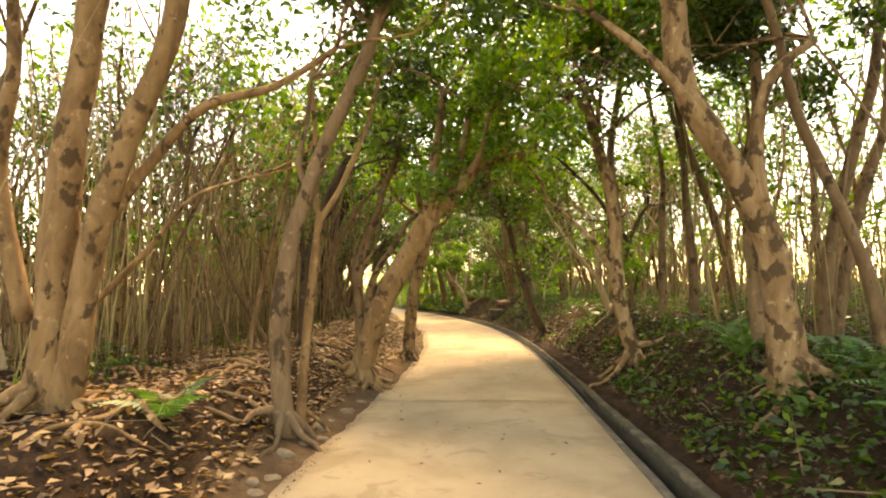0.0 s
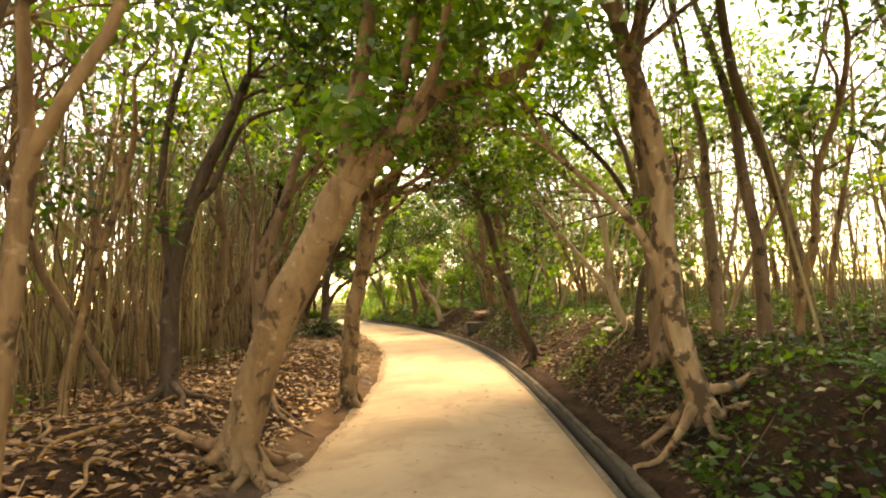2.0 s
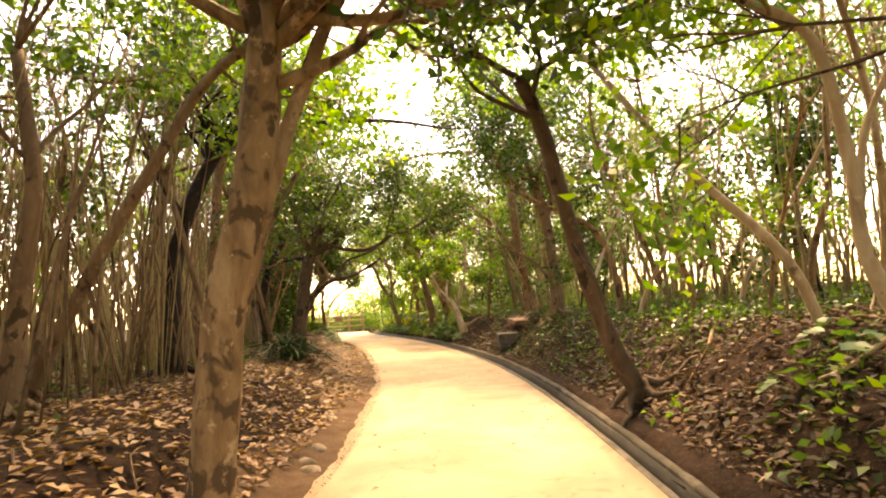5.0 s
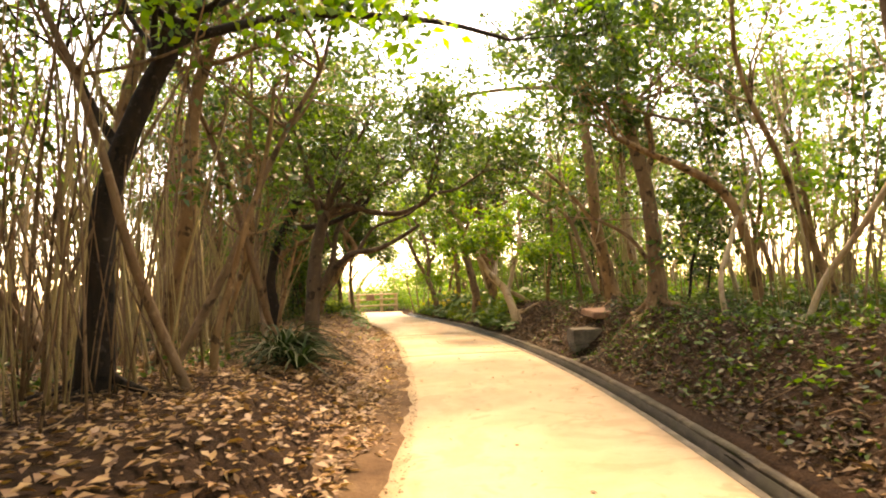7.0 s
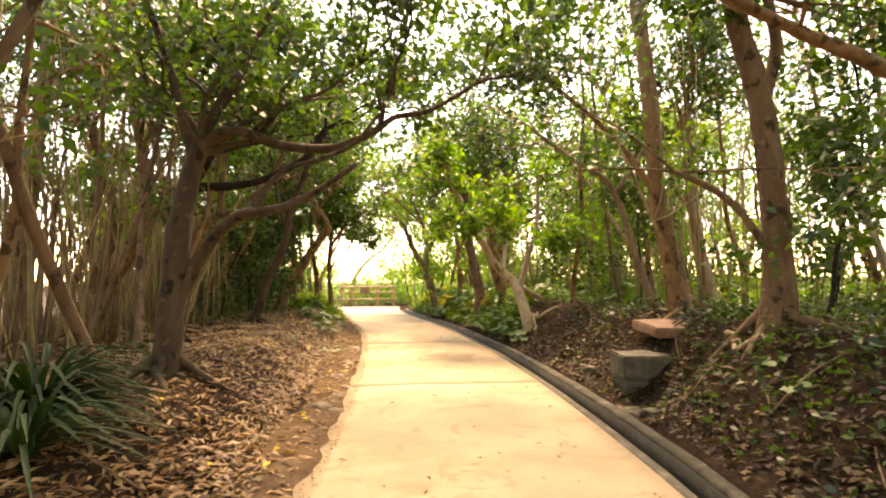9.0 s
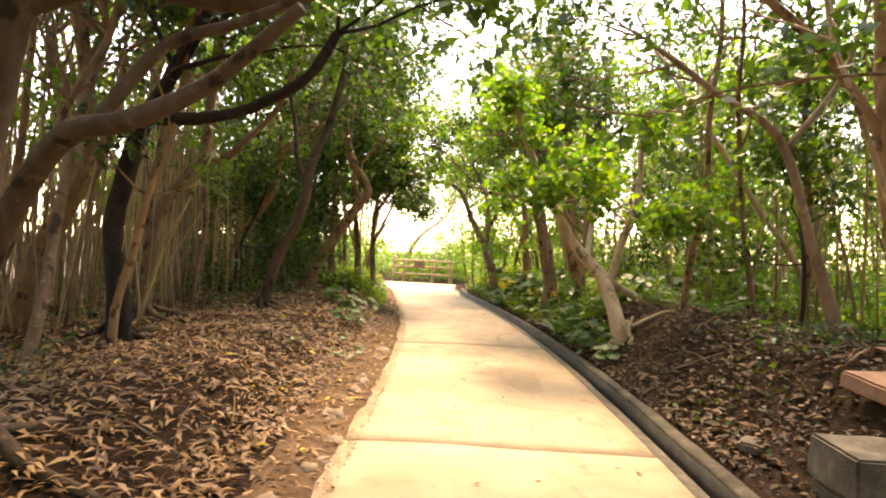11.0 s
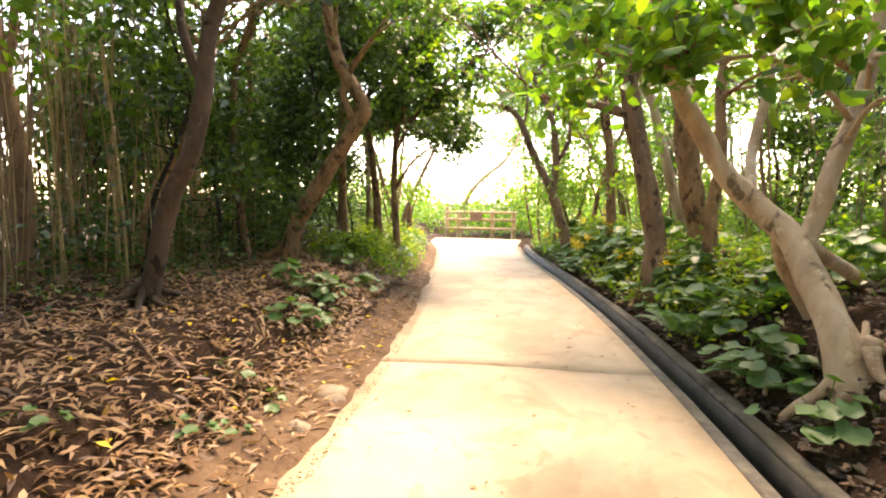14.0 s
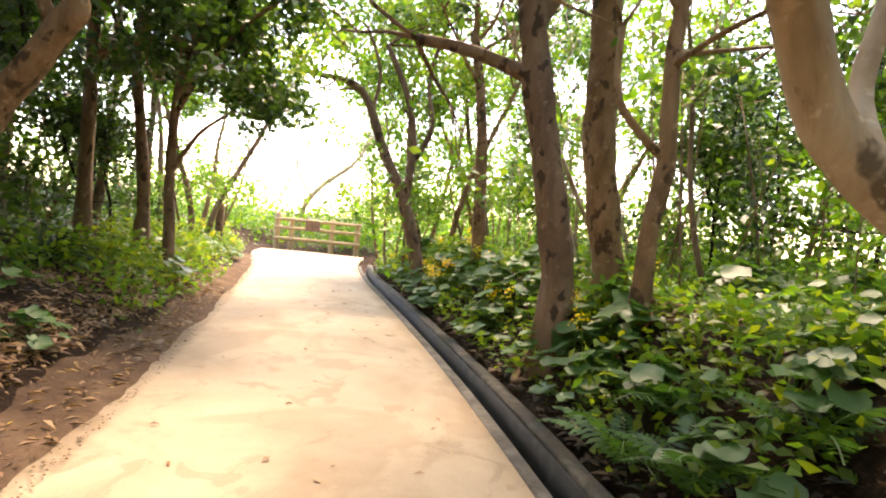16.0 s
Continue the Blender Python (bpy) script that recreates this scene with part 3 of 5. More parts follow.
tree([
    ([(-0.26, 11.8, 0.3), (-0.17, 11.8, 1.31), (-0.06, 11.8, 1.79), (0.05, 11.8, 2.33), (0.12, 11.8, 3.06)], 0.125, 0.105),
    ([(-0.14, 11.85, 1.4), (0.1, 11.9, 2.14), (0.26, 11.9, 2.62), (0.42, 11.9, 3.11), (0.66, 11.9, 3.6), (0.75, 11.9, 4.3)], 0.06, 0.035),
    ([(0.11, 11.8, 3.0), (0.37, 11.88, 3.24), (0.61, 11.95, 3.66), (0.78, 12.03, 4.34), (0.92, 12.1, 5.1)], 0.08, 0.04),
    ([(0.11, 11.8, 2.98), (-0.01, 11.87, 3.58), (0.07, 11.93, 4.18), (-0.15, 12, 4.9)], 0.075, 0.04),
    ([(0.3, 11.82, 3.17), (0.79, 11.97, 3.23), (1.3, 12.13, 3.45), (1.75, 12.3, 3.9)], 0.045, 0.02),
    ([(0.1, 11.85, 3.0), (0.25, 12.1, 3.6), (0.45, 12.3, 4.3)], 0.05, 0.025),
    ([(0.55, 11.95, 3.6), (1.1, 12.4, 4.2), (1.8, 13.2, 4.6), (2.3, 14, 4.8)], 0.05, 0.025),
], BARK_BLOTCH, 'tan tree with dark blotches and a forked crown', roots=7, leaves=3600)
tree([
    ([(3.16, 8.2, 0.48), (3.01, 8.2, 1.11), (2.93, 8.2, 1.83), (2.95, 8.2, 2.53), (2.86, 8.2, 3.17), (2.71, 8.2, 3.73), (2.6, 8.2, 4.31)], 0.12, 0.08),
    ([(2.89, 8.2, 1.7), (2.66, 8.2, 2.1), (2.42, 8.2, 2.37), (1.93, 8.2, 2.87)], 0.05, 0.02),
], BARK_BLOTCH, 'slender blotched tree on the bank with spread roots', roots=7, leaves=6000, leaf=LEAF_BRIGHT)
tree([
    ([(3.42, 5, 0.35), (3.33, 5, 1.2), (3.19, 5, 2.07), (2.77, 4.97, 2.84), (2.42, 4.95, 3.5), (2.36, 4.92, 4.28), (2.33, 4.9, 4.95)], 0.15, 0.11),
    ([(3.11, 4.9, 2.28), (3.12, 4.9, 2.88), (3.27, 4.9, 3.48), (3.75, 4.9, 3.88)], 0.07, 0.04),
    ([(2.73, 4.9, 2.88), (2.15, 4.9, 3.59), (1.57, 4.9, 4.14)], 0.06, 0.03),
], BARK_BLOTCH, 'crooked tan tree with dark patches and surface roots', roots=7, leaves=7500)
tree([
    ([(4.01, 6.4, 0.84), (3.98, 6.4, 1.53), (3.96, 6.4, 2.36), (4.14, 6.4, 3.64), (4.14, 6.4, 4.8)], 0.09, 0.06),
], BARK_BROWN, 'straight brown tree behind the crooked one', leaves=5000)
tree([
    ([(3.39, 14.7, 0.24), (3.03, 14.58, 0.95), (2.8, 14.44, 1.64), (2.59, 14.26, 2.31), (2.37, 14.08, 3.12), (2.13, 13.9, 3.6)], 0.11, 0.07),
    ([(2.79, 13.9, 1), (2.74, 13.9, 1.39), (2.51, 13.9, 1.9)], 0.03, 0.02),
], BARK_SHADED, 'thin dark tree leaning towards the path', leaves=3000, size=0.11, leaf=LEAF_BRIGHT, sprout=2.9)
tree([
    ([(4.08, 11.4, 0.8), (4.21, 11.4, 1.57), (4.45, 11.4, 2.38), (4.15, 11.4, 2.87), (3.74, 11.4, 3.51), (3.02, 11.4, 4.23)], 0.06, 0.03),
    ([(4.23, 11.4, 0.84), (4.62, 11.4, 1.55), (4.48, 11.4, 2.19)], 0.04, 0.03),
    ([(4.45, 11.4, 2.38), (4.73, 11.4, 2.97), (4.9, 11.4, 3.21)], 0.05, 0.03),
    ([(4.57, 11.4, 3.1), (4.22, 11.4, 2.93)], 0.02, 0.02),
], BARK_SHADED, 'dark multi-stemmed small tree on the bank', leaves=2600, leaf=LEAF_BRIGHT)
tree([
    ([(4.33, 12.2, 0.83), (4.06, 12.2, 1.55), (4.04, 12.2, 2.21), (3.88, 12.2, 3.1), (3.43, 12.2, 3.4)], 0.06, 0.03),
    ([(4.07, 12.2, 1.87), (4.25, 12.2, 2.47), (4.6, 12.2, 3.14)], 0.03, 0.02),
], BARK_PALE, 'pale crooked sapling on the bank', leaves=1600)
tree([
    ([(3.62, 9.8, 0.74), (3.61, 9.8, 1.77), (3.6, 9.8, 2.92), (3.54, 9.8, 3.98), (3.82, 9.8, 5.49)], 0.1, 0.06),
], BARK_BROWN, 'upright brown tree on the bank', leaves=3600, leaf=LEAF_BRIGHT)
tree([
    ([(4.52, 24.6, 0.59), (4.35, 24.6, 1.67), (4.17, 24.6, 2.68), (4.09, 24.6, 4.13), (3.96, 24.6, 5.53), (3.9, 24.6, 6.41)], 0.15, 0.1),
    ([(4.17, 24.6, 2.68), (3.49, 24.6, 3.62), (2.5, 24.6, 4.59)], 0.05, 0.03),
], BARK_TAN, 'tan tree with dark spots behind the stone block', leaves=3000)
tree([
    ([(5.94, 26.8, 0.77), (5.72, 26.8, 1.92), (5.58, 26.8, 3.2), (5.55, 26.8, 4.61)], 0.13, 0.09),
], BARK_PALE, 'pale slim trunk beside strap-leaved plants', leaves=2000)
tree([
    ([(4.52, 22.3, 0.6), (4.58, 22.3, 1.55), (4.55, 22.3, 2.39), (4.48, 22.3, 3.24), (4.27, 22.3, 4.12), (4.18, 22.3, 4.75)], 0.16, 0.1),
    ([(4.49, 22.3, 3.37), (4.63, 22.3, 3.92), (4.53, 22.3, 4.49)], 0.07, 0.05),
    ([(4.59, 22.3, 1.55), (4.14, 22.3, 2.27), (3.56, 22.3, 2.64)], 0.05, 0.03),
    ([(4.2, 22.3, 4.6), (3.2, 22.8, 5.3), (1.9, 23.4, 5.6), (0.8, 24, 5.6)], 0.06, 0.03),
], BARK_BROWN, 'brown forked tree with bushy stems at its foot', leaves=4400)
tree([
    ([(4.62, 26, 0.73), (4.22, 26, 2), (3.86, 26, 3.09), (3.18, 26, 3.6), (2.4, 26, 4.21)], 0.06, 0.03),
    ([(3.95, 26, 2.99), (4.46, 26, 3.78), (4.79, 26, 4.78)], 0.04, 0.02),
], TWIG, 'thin arching many-branched tree', leaves=600, boughs=8)
tree([
    ([(5.71, 21, 0.97), (5.59, 21, 1.98), (5.28, 21, 2.83), (4.66, 21, 3.27), (4.12, 21, 3.53), (3.56, 21, 3.83)], 0.09, 0.045),
], BARK_TAN, 'tree with a long pale limb reaching over', leaves=2200)
tree([
    ([(2.78, 28.5, 0.25), (2.66, 28.7, 0.75), (2.58, 29.0, 1.1), (2.5, 29.2, 1.35), (2.27, 29.38, 1.62), (2.03, 29.5, 1.9), (1.85, 29.45, 2.2), (1.66, 29.3, 2.5), (1.46, 29.15, 2.85), (1.15, 29.0, 3.5), (0.9, 28.9, 4.2)], 0.125, 0.06),
    ([(2.52, 29.12, 1.2), (2.68, 29.25, 1.5), (2.8, 29.3, 1.9), (2.98, 29.35, 2.5), (3.1, 29.4, 3.1), (3.05, 29.4, 3.8)], 0.085, 0.045),
    ([(2.6, 29.15, 1.3), (2.95, 29.5, 1.12), (3.35, 29.95, 0.9), (3.75, 30.45, 0.72), (4.2, 30.9, 0.55)], 0.07, 0.04),
    ([(2.42, 29.3, 1.5), (2.55, 29.6, 1.1), (2.85, 29.7, 0.6), (3.0, 29.6, 0.25)], 0.055, 0.065),
    ([(2.25, 29.4, 1.65), (2.32, 29.75, 2.1), (2.42, 29.9, 2.7), (2.5, 30.0, 3.4)], 0.05, 0.03),
    ([(2.7, 28.55, 0.42), (3.0, 28.7, 0.5), (3.35, 28.85, 0.46), (3.7, 29.0, 0.62)], 0.04, 0.025),
    ([(1.66, 29.3, 2.5), (1.4, 28.85, 2.75), (1.1, 28.4, 2.7)], 0.026, 0.01),
    ([(2.9, 29.33, 2.3), (2.5, 28.8, 2.5), (2.0, 28.35, 2.6), (1.6, 28.05, 2.5)], 0.028, 0.01),
    ([(3.0, 29.35, 2.5), (2.75, 28.7, 2.6), (2.5, 28.15, 2.45)], 0.026, 0.01),
    ([(3.05, 29.4, 2.8), (3.3, 28.7, 2.7), (3.4, 28.2, 2.4)], 0.026, 0.01),
    ([(3.08, 29.4, 3.0), (2.5, 28.7, 3.0), (1.9, 28.3, 2.9)], 0.026, 0.01),
    ([(2.85, 29.3, 2.1), (2.85, 28.7, 2.35), (2.95, 28.15, 2.2)], 0.024, 0.01),
], BARK_PALE, 'pale broken V-shaped tree with peeling bark', roots=4, leaves=2300, leaf=LEAF_BRIGHT, size=0.12, boughs=6, spread=0.42, sprout=2.1, oval=True)
tree([
    ([(1.8, 32.7, 1.03), (1.7, 32.7, 1.66), (1.55, 32.7, 2.32), (1.42, 32.7, 2.88), (1.32, 32.7, 3.49), (1.31, 32.7, 3.89)], 0.16, 0.12),
    ([(1.39, 32.7, 2.88), (1.09, 32.7, 3), (0.72, 32.7, 3.07), (0.29, 32.7, 3.13)], 0.08, 0.05),
    ([(1.37, 32.7, 3.29), (1.62, 32.7, 3.82)], 0.06, 0.05),
], BARK_BROWN, 'grey-brown tree with a limb reaching towards the path', leaves=3000, leaf=LEAF_BRIGHT)
tree([
    ([(2.52, 33.5, 1.08), (2.35, 33.5, 1.92), (2.24, 33.5, 2.69), (2.21, 33.5, 3.52), (2.16, 33.5, 4.34)], 0.18, 0.15),
], BARK_TAN, 'upright tan trunk with a dark middle band', leaves=3000)
tree([
    ([(2.45, 32.3, 1.14), (2.46, 32.3, 1.63), (2.54, 32.3, 2.17), (2.49, 32.3, 2.97), (2.53, 32.3, 3.64)], 0.09, 0.06),
    ([(2.54, 32.3, 2.17), (2.07, 32.3, 2.65), (2.07, 32.3, 3.31)], 0.04, 0.03),
], BARK_TAN, 'slim curving tan tree', leaves=1800)
tree([
    ([(1.25, 36.4, 1.14), (1.18, 36.4, 2.4), (1.07, 36.4, 3.47), (0.86, 36.4, 4.51)], 0.1, 0.07),
], BARK_TAN, 'slim pale tree behind yellow flowers', leaves=2400)
tree([
    ([(0.26, 38, 0.54), (-0.13, 38, 1.79), (-0.59, 38, 2.71), (-1.12, 38, 3.82), (-2, 38, 4.05)], 0.14, 0.05),
    ([(-0.13, 38, 1.85), (-0.06, 38, 2.76), (-0.21, 38, 3.7), (-0.68, 38, 4.7)], 0.09, 0.05),
    ([(-0.08, 38, 2.5), (0.25, 38, 3.2), (0.15, 38, 4.2), (0.4, 38, 5.2)], 0.06, 0.03),
    ([(-0.9, 38, 3.4), (-0.8, 38, 4.2), (-1.1, 38, 5.0)], 0.04, 0.025),
], BARK_BROWN, 'curved forked tree at the path bend', leaves=3800, leaf=LEAF_LIME, spread=1.4)
tree([
    ([(-4.14, 32.4, 0.34), (-3.89, 32.4, 1.19), (-3.35, 32.4, 2.02), (-2.79, 32.4, 2.82), (-2.67, 32.4, 3.1), (-3.11, 32.4, 3.84), (-3.3, 32.4, 4.69)], 0.15, 0.09),
    ([(-2.88, 32.4, 2.9), (-3.02, 32.4, 3.45), (-2.52, 32.4, 4.12)], 0.06, 0.04),
], BARK_TAN, 'twisting tan tree in the dense thicket', leaves=4200)
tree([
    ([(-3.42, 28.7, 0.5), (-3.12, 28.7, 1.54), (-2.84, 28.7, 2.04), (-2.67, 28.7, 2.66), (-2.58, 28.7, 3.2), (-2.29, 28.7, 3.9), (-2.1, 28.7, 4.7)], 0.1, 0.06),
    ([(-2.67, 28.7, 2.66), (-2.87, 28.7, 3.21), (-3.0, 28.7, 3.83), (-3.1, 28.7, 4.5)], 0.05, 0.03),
], BARK_SHADED, 'dark slanting tree in the thicket', leaves=3600)
tree([
    ([(-4.1, 26.5, 0.6), (-4.01, 26.5, 1.63), (-3.83, 26.5, 2.17), (-3.51, 26.5, 2.56), (-3.27, 26.5, 2.78), (-3.24, 26.5, 3.28), (-3.15, 26.5, 4.02), (-3.06, 26.5, 4.7)], 0.1, 0.05),
    ([(-3.35, 26.5, 2.7), (-2.93, 26.5, 2.83), (-2.66, 26.5, 3.05), (-2.31, 26.5, 3.45), (-2.0, 26.5, 4.1)], 0.06, 0.03),
    ([(-4.05, 26.55, 1.2), (-4.1, 26.6, 2.2), (-4.0, 26.7, 3.6)], 0.05, 0.03),
], BARK_BROWN, 'reddish brown forked tree before the bamboo', leaves=2600)
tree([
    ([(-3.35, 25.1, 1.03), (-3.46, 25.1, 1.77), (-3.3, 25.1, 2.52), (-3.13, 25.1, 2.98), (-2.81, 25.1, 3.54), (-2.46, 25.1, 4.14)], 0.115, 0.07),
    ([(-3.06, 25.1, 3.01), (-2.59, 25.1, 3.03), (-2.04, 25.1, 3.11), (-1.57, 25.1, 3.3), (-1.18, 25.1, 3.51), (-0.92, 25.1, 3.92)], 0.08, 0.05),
], BARK_BACKLIT, 'near-black backlit tree with a long limb over the path', leaves=4600, boughs=7)
tree([
    ([(-4.9, 25.2, 0.3), (-4.5, 25.2, 1.4), (-4.0, 25.2, 2.3), (-3.95, 25.2, 3.2), (-4.2, 25.2, 4.6)], 0.13, 0.07),
    ([(-3.98, 25.2, 2.4), (-3.6, 25.2, 2.9), (-3.5, 25.2, 3.8)], 0.06, 0.03),
], BARK_TAN, 'pale brown bent tree beside the near-black backlit one', leaves=1800, roots=6)
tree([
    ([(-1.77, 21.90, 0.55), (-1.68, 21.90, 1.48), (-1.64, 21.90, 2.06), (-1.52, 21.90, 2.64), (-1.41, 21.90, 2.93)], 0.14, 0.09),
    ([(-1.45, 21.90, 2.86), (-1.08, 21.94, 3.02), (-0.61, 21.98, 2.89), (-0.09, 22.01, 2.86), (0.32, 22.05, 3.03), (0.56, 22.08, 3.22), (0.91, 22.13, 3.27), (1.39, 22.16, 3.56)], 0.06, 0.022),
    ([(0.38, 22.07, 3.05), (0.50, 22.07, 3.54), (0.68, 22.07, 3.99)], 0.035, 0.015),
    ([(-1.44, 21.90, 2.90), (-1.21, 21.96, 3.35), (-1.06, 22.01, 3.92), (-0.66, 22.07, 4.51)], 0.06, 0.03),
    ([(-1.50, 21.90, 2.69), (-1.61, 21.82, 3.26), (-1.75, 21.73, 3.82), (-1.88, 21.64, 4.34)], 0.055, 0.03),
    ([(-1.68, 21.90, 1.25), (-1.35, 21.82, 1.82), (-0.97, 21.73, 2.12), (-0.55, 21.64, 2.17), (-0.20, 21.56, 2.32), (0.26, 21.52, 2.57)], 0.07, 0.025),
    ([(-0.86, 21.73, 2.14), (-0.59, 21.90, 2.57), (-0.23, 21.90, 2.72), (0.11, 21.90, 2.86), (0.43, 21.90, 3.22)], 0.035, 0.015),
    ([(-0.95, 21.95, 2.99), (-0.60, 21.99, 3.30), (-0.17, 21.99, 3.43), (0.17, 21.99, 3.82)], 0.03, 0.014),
], BARK_SHADED, 'brown tree whose crooked limbs arch over the path', leaves=4200, roots=6, size=0.1, spread=1.1)
tree([
    ([(2.6, 35.5, 0.9), (2.3, 35.5, 2.0), (2.01, 35.5, 3.1), (1.71, 35.5, 4.17), (1.37, 35.5, 4.99), (1.4, 35.5, 5.9)], 0.1, 0.06),
    ([(1.6, 35.5, 4.5), (1.31, 35.5, 4.99), (-0.01, 35.5, 5.04), (-0.99, 35.5, 5.42), (-1.87, 35.5, 5.7)], 0.06, 0.025),
], BARK_PALE, 'pale thin tree with a bare limb over the path', leaves=500, boughs=9, leaf=LEAF_BRIGHT)
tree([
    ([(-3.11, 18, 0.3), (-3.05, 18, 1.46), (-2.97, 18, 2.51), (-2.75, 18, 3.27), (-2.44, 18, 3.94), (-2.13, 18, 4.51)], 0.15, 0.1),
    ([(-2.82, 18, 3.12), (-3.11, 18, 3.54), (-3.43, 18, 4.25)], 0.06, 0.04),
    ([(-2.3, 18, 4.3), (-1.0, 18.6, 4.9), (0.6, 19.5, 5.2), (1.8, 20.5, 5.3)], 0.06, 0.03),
], BARK_BACKLIT, 'leaning tree beside the path, darkened as backlit', leaves=2600, leaf=LEAF_BRIGHT)
tree([
    ([(-6.29, 25.5, 0.22), (-6.16, 25.5, 2.61), (-5.93, 25.5, 4.79), (-5.82, 25.5, 6.11), (-5.29, 25.5, 7.69)], 0.16, 0.08),
    ([(-5.89, 25.5, 5.06), (-4.66, 25.5, 5.4), (-3.74, 25.5, 6.02)], 0.04, 0.02),
], BARK_TAN, 'tall tan tree in the thicket', leaves=3000)
tree([
    ([(-5.09, 30.5, 0.3), (-5.07, 30.5, 1.46), (-4.56, 30.5, 2.19), (-4.12, 30.5, 2.92), (-4.0, 30.4, 4.0)], 0.11, 0.06),
], BARK_TAN, 'short bent trunk in the thicket', leaves=1500)
tree([
    ([(-5.9, 26.5, 0.37), (-5.7, 26.5, 1.45), (-5.22, 26.5, 2.53), (-5.44, 26.5, 3.28), (-5.79, 26.5, 4.5)], 0.12, 0.08),
], BARK_TAN, 'pale forked tree at the thicket edge', leaves=2400)
tree([
    ([(-4.62, 35.7, 0.24), (-4.67, 35.7, 1.5), (-4.68, 35.7, 2.91), (-4.69, 35.7, 4.22)], 0.11, 0.08),
], BARK_BROWN, 'straight brown trunk near the fence path', leaves=6500)
tree([
    ([(-3.88, 35.9, 0.21), (-3.89, 35.9, 1.42), (-4.01, 35.9, 2.43), (-4.1, 35.8, 3.6), (-3.9, 35.7, 4.4)], 0.1, 0.06),
], BARK_BROWN, 'short brown trunk near the fence path', leaves=5000)
tree([
    ([(-3.28, 35.6, 0.22), (-3.32, 35.6, 1.05), (-3.37, 35.6, 1.79), (-3.3, 35.5, 2.9), (-3.0, 35.3, 3.8)], 0.09, 0.05),
    ([(-3.37, 35.6, 1.8), (-2.95, 35.5, 2.4), (-2.45, 35.4, 2.75)], 0.04, 0.02),
    ([(-3.3, 35.5, 2.7), (-2.7, 35.2, 3.4), (-1.9, 34.9, 4.0), (-1.2, 34.7, 4.4)], 0.05, 0.02),
    ([(-3.3, 35.55, 2.2), (-3.1, 35.1, 2.7), (-2.8, 34.7, 3.0)], 0.035, 0.02),
], BARK_BROWN, 'slim brown trunk at the path edge', leaves=6500, sprout=2.3, spread=1.1)
tree([
    ([(-2.86, 14, 0.31), (-2.78, 14, 1.49), (-2.68, 14, 2.41), (-2.66, 14, 2.97), (-2.9, 14.1, 4.2)], 0.1, 0.06),
], BARK_BROWN, 'short dark-barked stem in the thicket', leaves=1600)
tree([
    ([(-3.2, 14.8, 0.74), (-2.48, 14.8, 2.12), (-1.89, 14.8, 3.14), (-1.27, 14.8, 4.12), (-0.45, 14.8, 4.76)], 0.08, 0.05),
], BARK_BROWN, 'slanting brown tree reaching over the path', leaves=2800, leaf=LEAF_BRIGHT)
tree([
    ([(-3.4, 20, 0.62), (-3.06, 20, 2.36), (-2.91, 20, 4.33), (-2.48, 20, 5.64)], 0.12, 0.08),
], BARK_TAN, 'tall tan trunk in the thicket', leaves=2600)
tree([
    ([(-4.5, 20, 0.56), (-4.33, 20, 2), (-4.09, 20, 3.72), (-3.67, 20, 5.37)], 0.13, 0.08),
], BARK_TAN, 'tall reddish trunk in the thicket', leaves=2600)
tree([
    ([(6.45, 34, 0.59), (6.28, 34, 1.86), (6.18, 34, 2.75), (6.1, 34, 4.4)], 0.12, 0.09),
], BARK_PALE, 'short pale trunk in the wood beyond ferns', leaves=2200, boughs=8)


# ---- young trees of the wood, a few kinds set out many times ----
def young_tree(seed, height, bark, leaf, leaves, label, girth=(0.035, 0.06), boughs=7, reach=(0.7, 1.5), level=1, low=0.38, loose=0.19, name="young_tree"):
    rng, rs = random.Random(seed), np.random.RandomState(seed)
    root = thing(name, (0, 0, 0), label, "tree", name.replace("_", " ") + "s of the wood")
    trunk, tips = Tubes(), []
    p, d, pts = Vector((0, 0, -0.3)), Vector((rng.gauss(0, 0.12), rng.gauss(0, 0.12), 1)), []
    for k in range(7):
        pts.append(p.copy())
        d = (d + Vector((rng.gauss(0, 0.17), rng.gauss(0, 0.17), 0.12))).normalized()
        p = p + d * (height / 6)
    r = rng.uniform(*girth)
    trunk.add(pts, [r * (1 - 0.1 * k) for k in range(7)], 7, 4, 0.2)
    for k in range(boughs):
        i = rng.randint(2 if level else 4, 6)
        w = Vector((rng.gauss(0, 0.8), rng.gauss(0, 0.8), rng.uniform(0.3, 1.2))).normalized()
        twigs = Tubes()
        branch_out(twigs, tips, rng, pts[i], w, rng.uniform(*reach), r * 0.4, level)
        put("bough", twigs.mesh("bough", bark), root)
    put("trunk", trunk.mesh("trunk", bark), root)
    leaves = int(leaves * 1.25)
    t = np.array([tuple(q) for q in tips if q.z > height * low] or [(0, 0, height)])
    c = t[rs.randint(0, len(t), leaves)] + rs.normal(size=(leaves, 3)) * loose * 0.72
    put("crown", leaf_cloud("crown", c, rs.uniform(0.65, 1.3, leaves) * 0.13, leaf, rs), root)
    return root


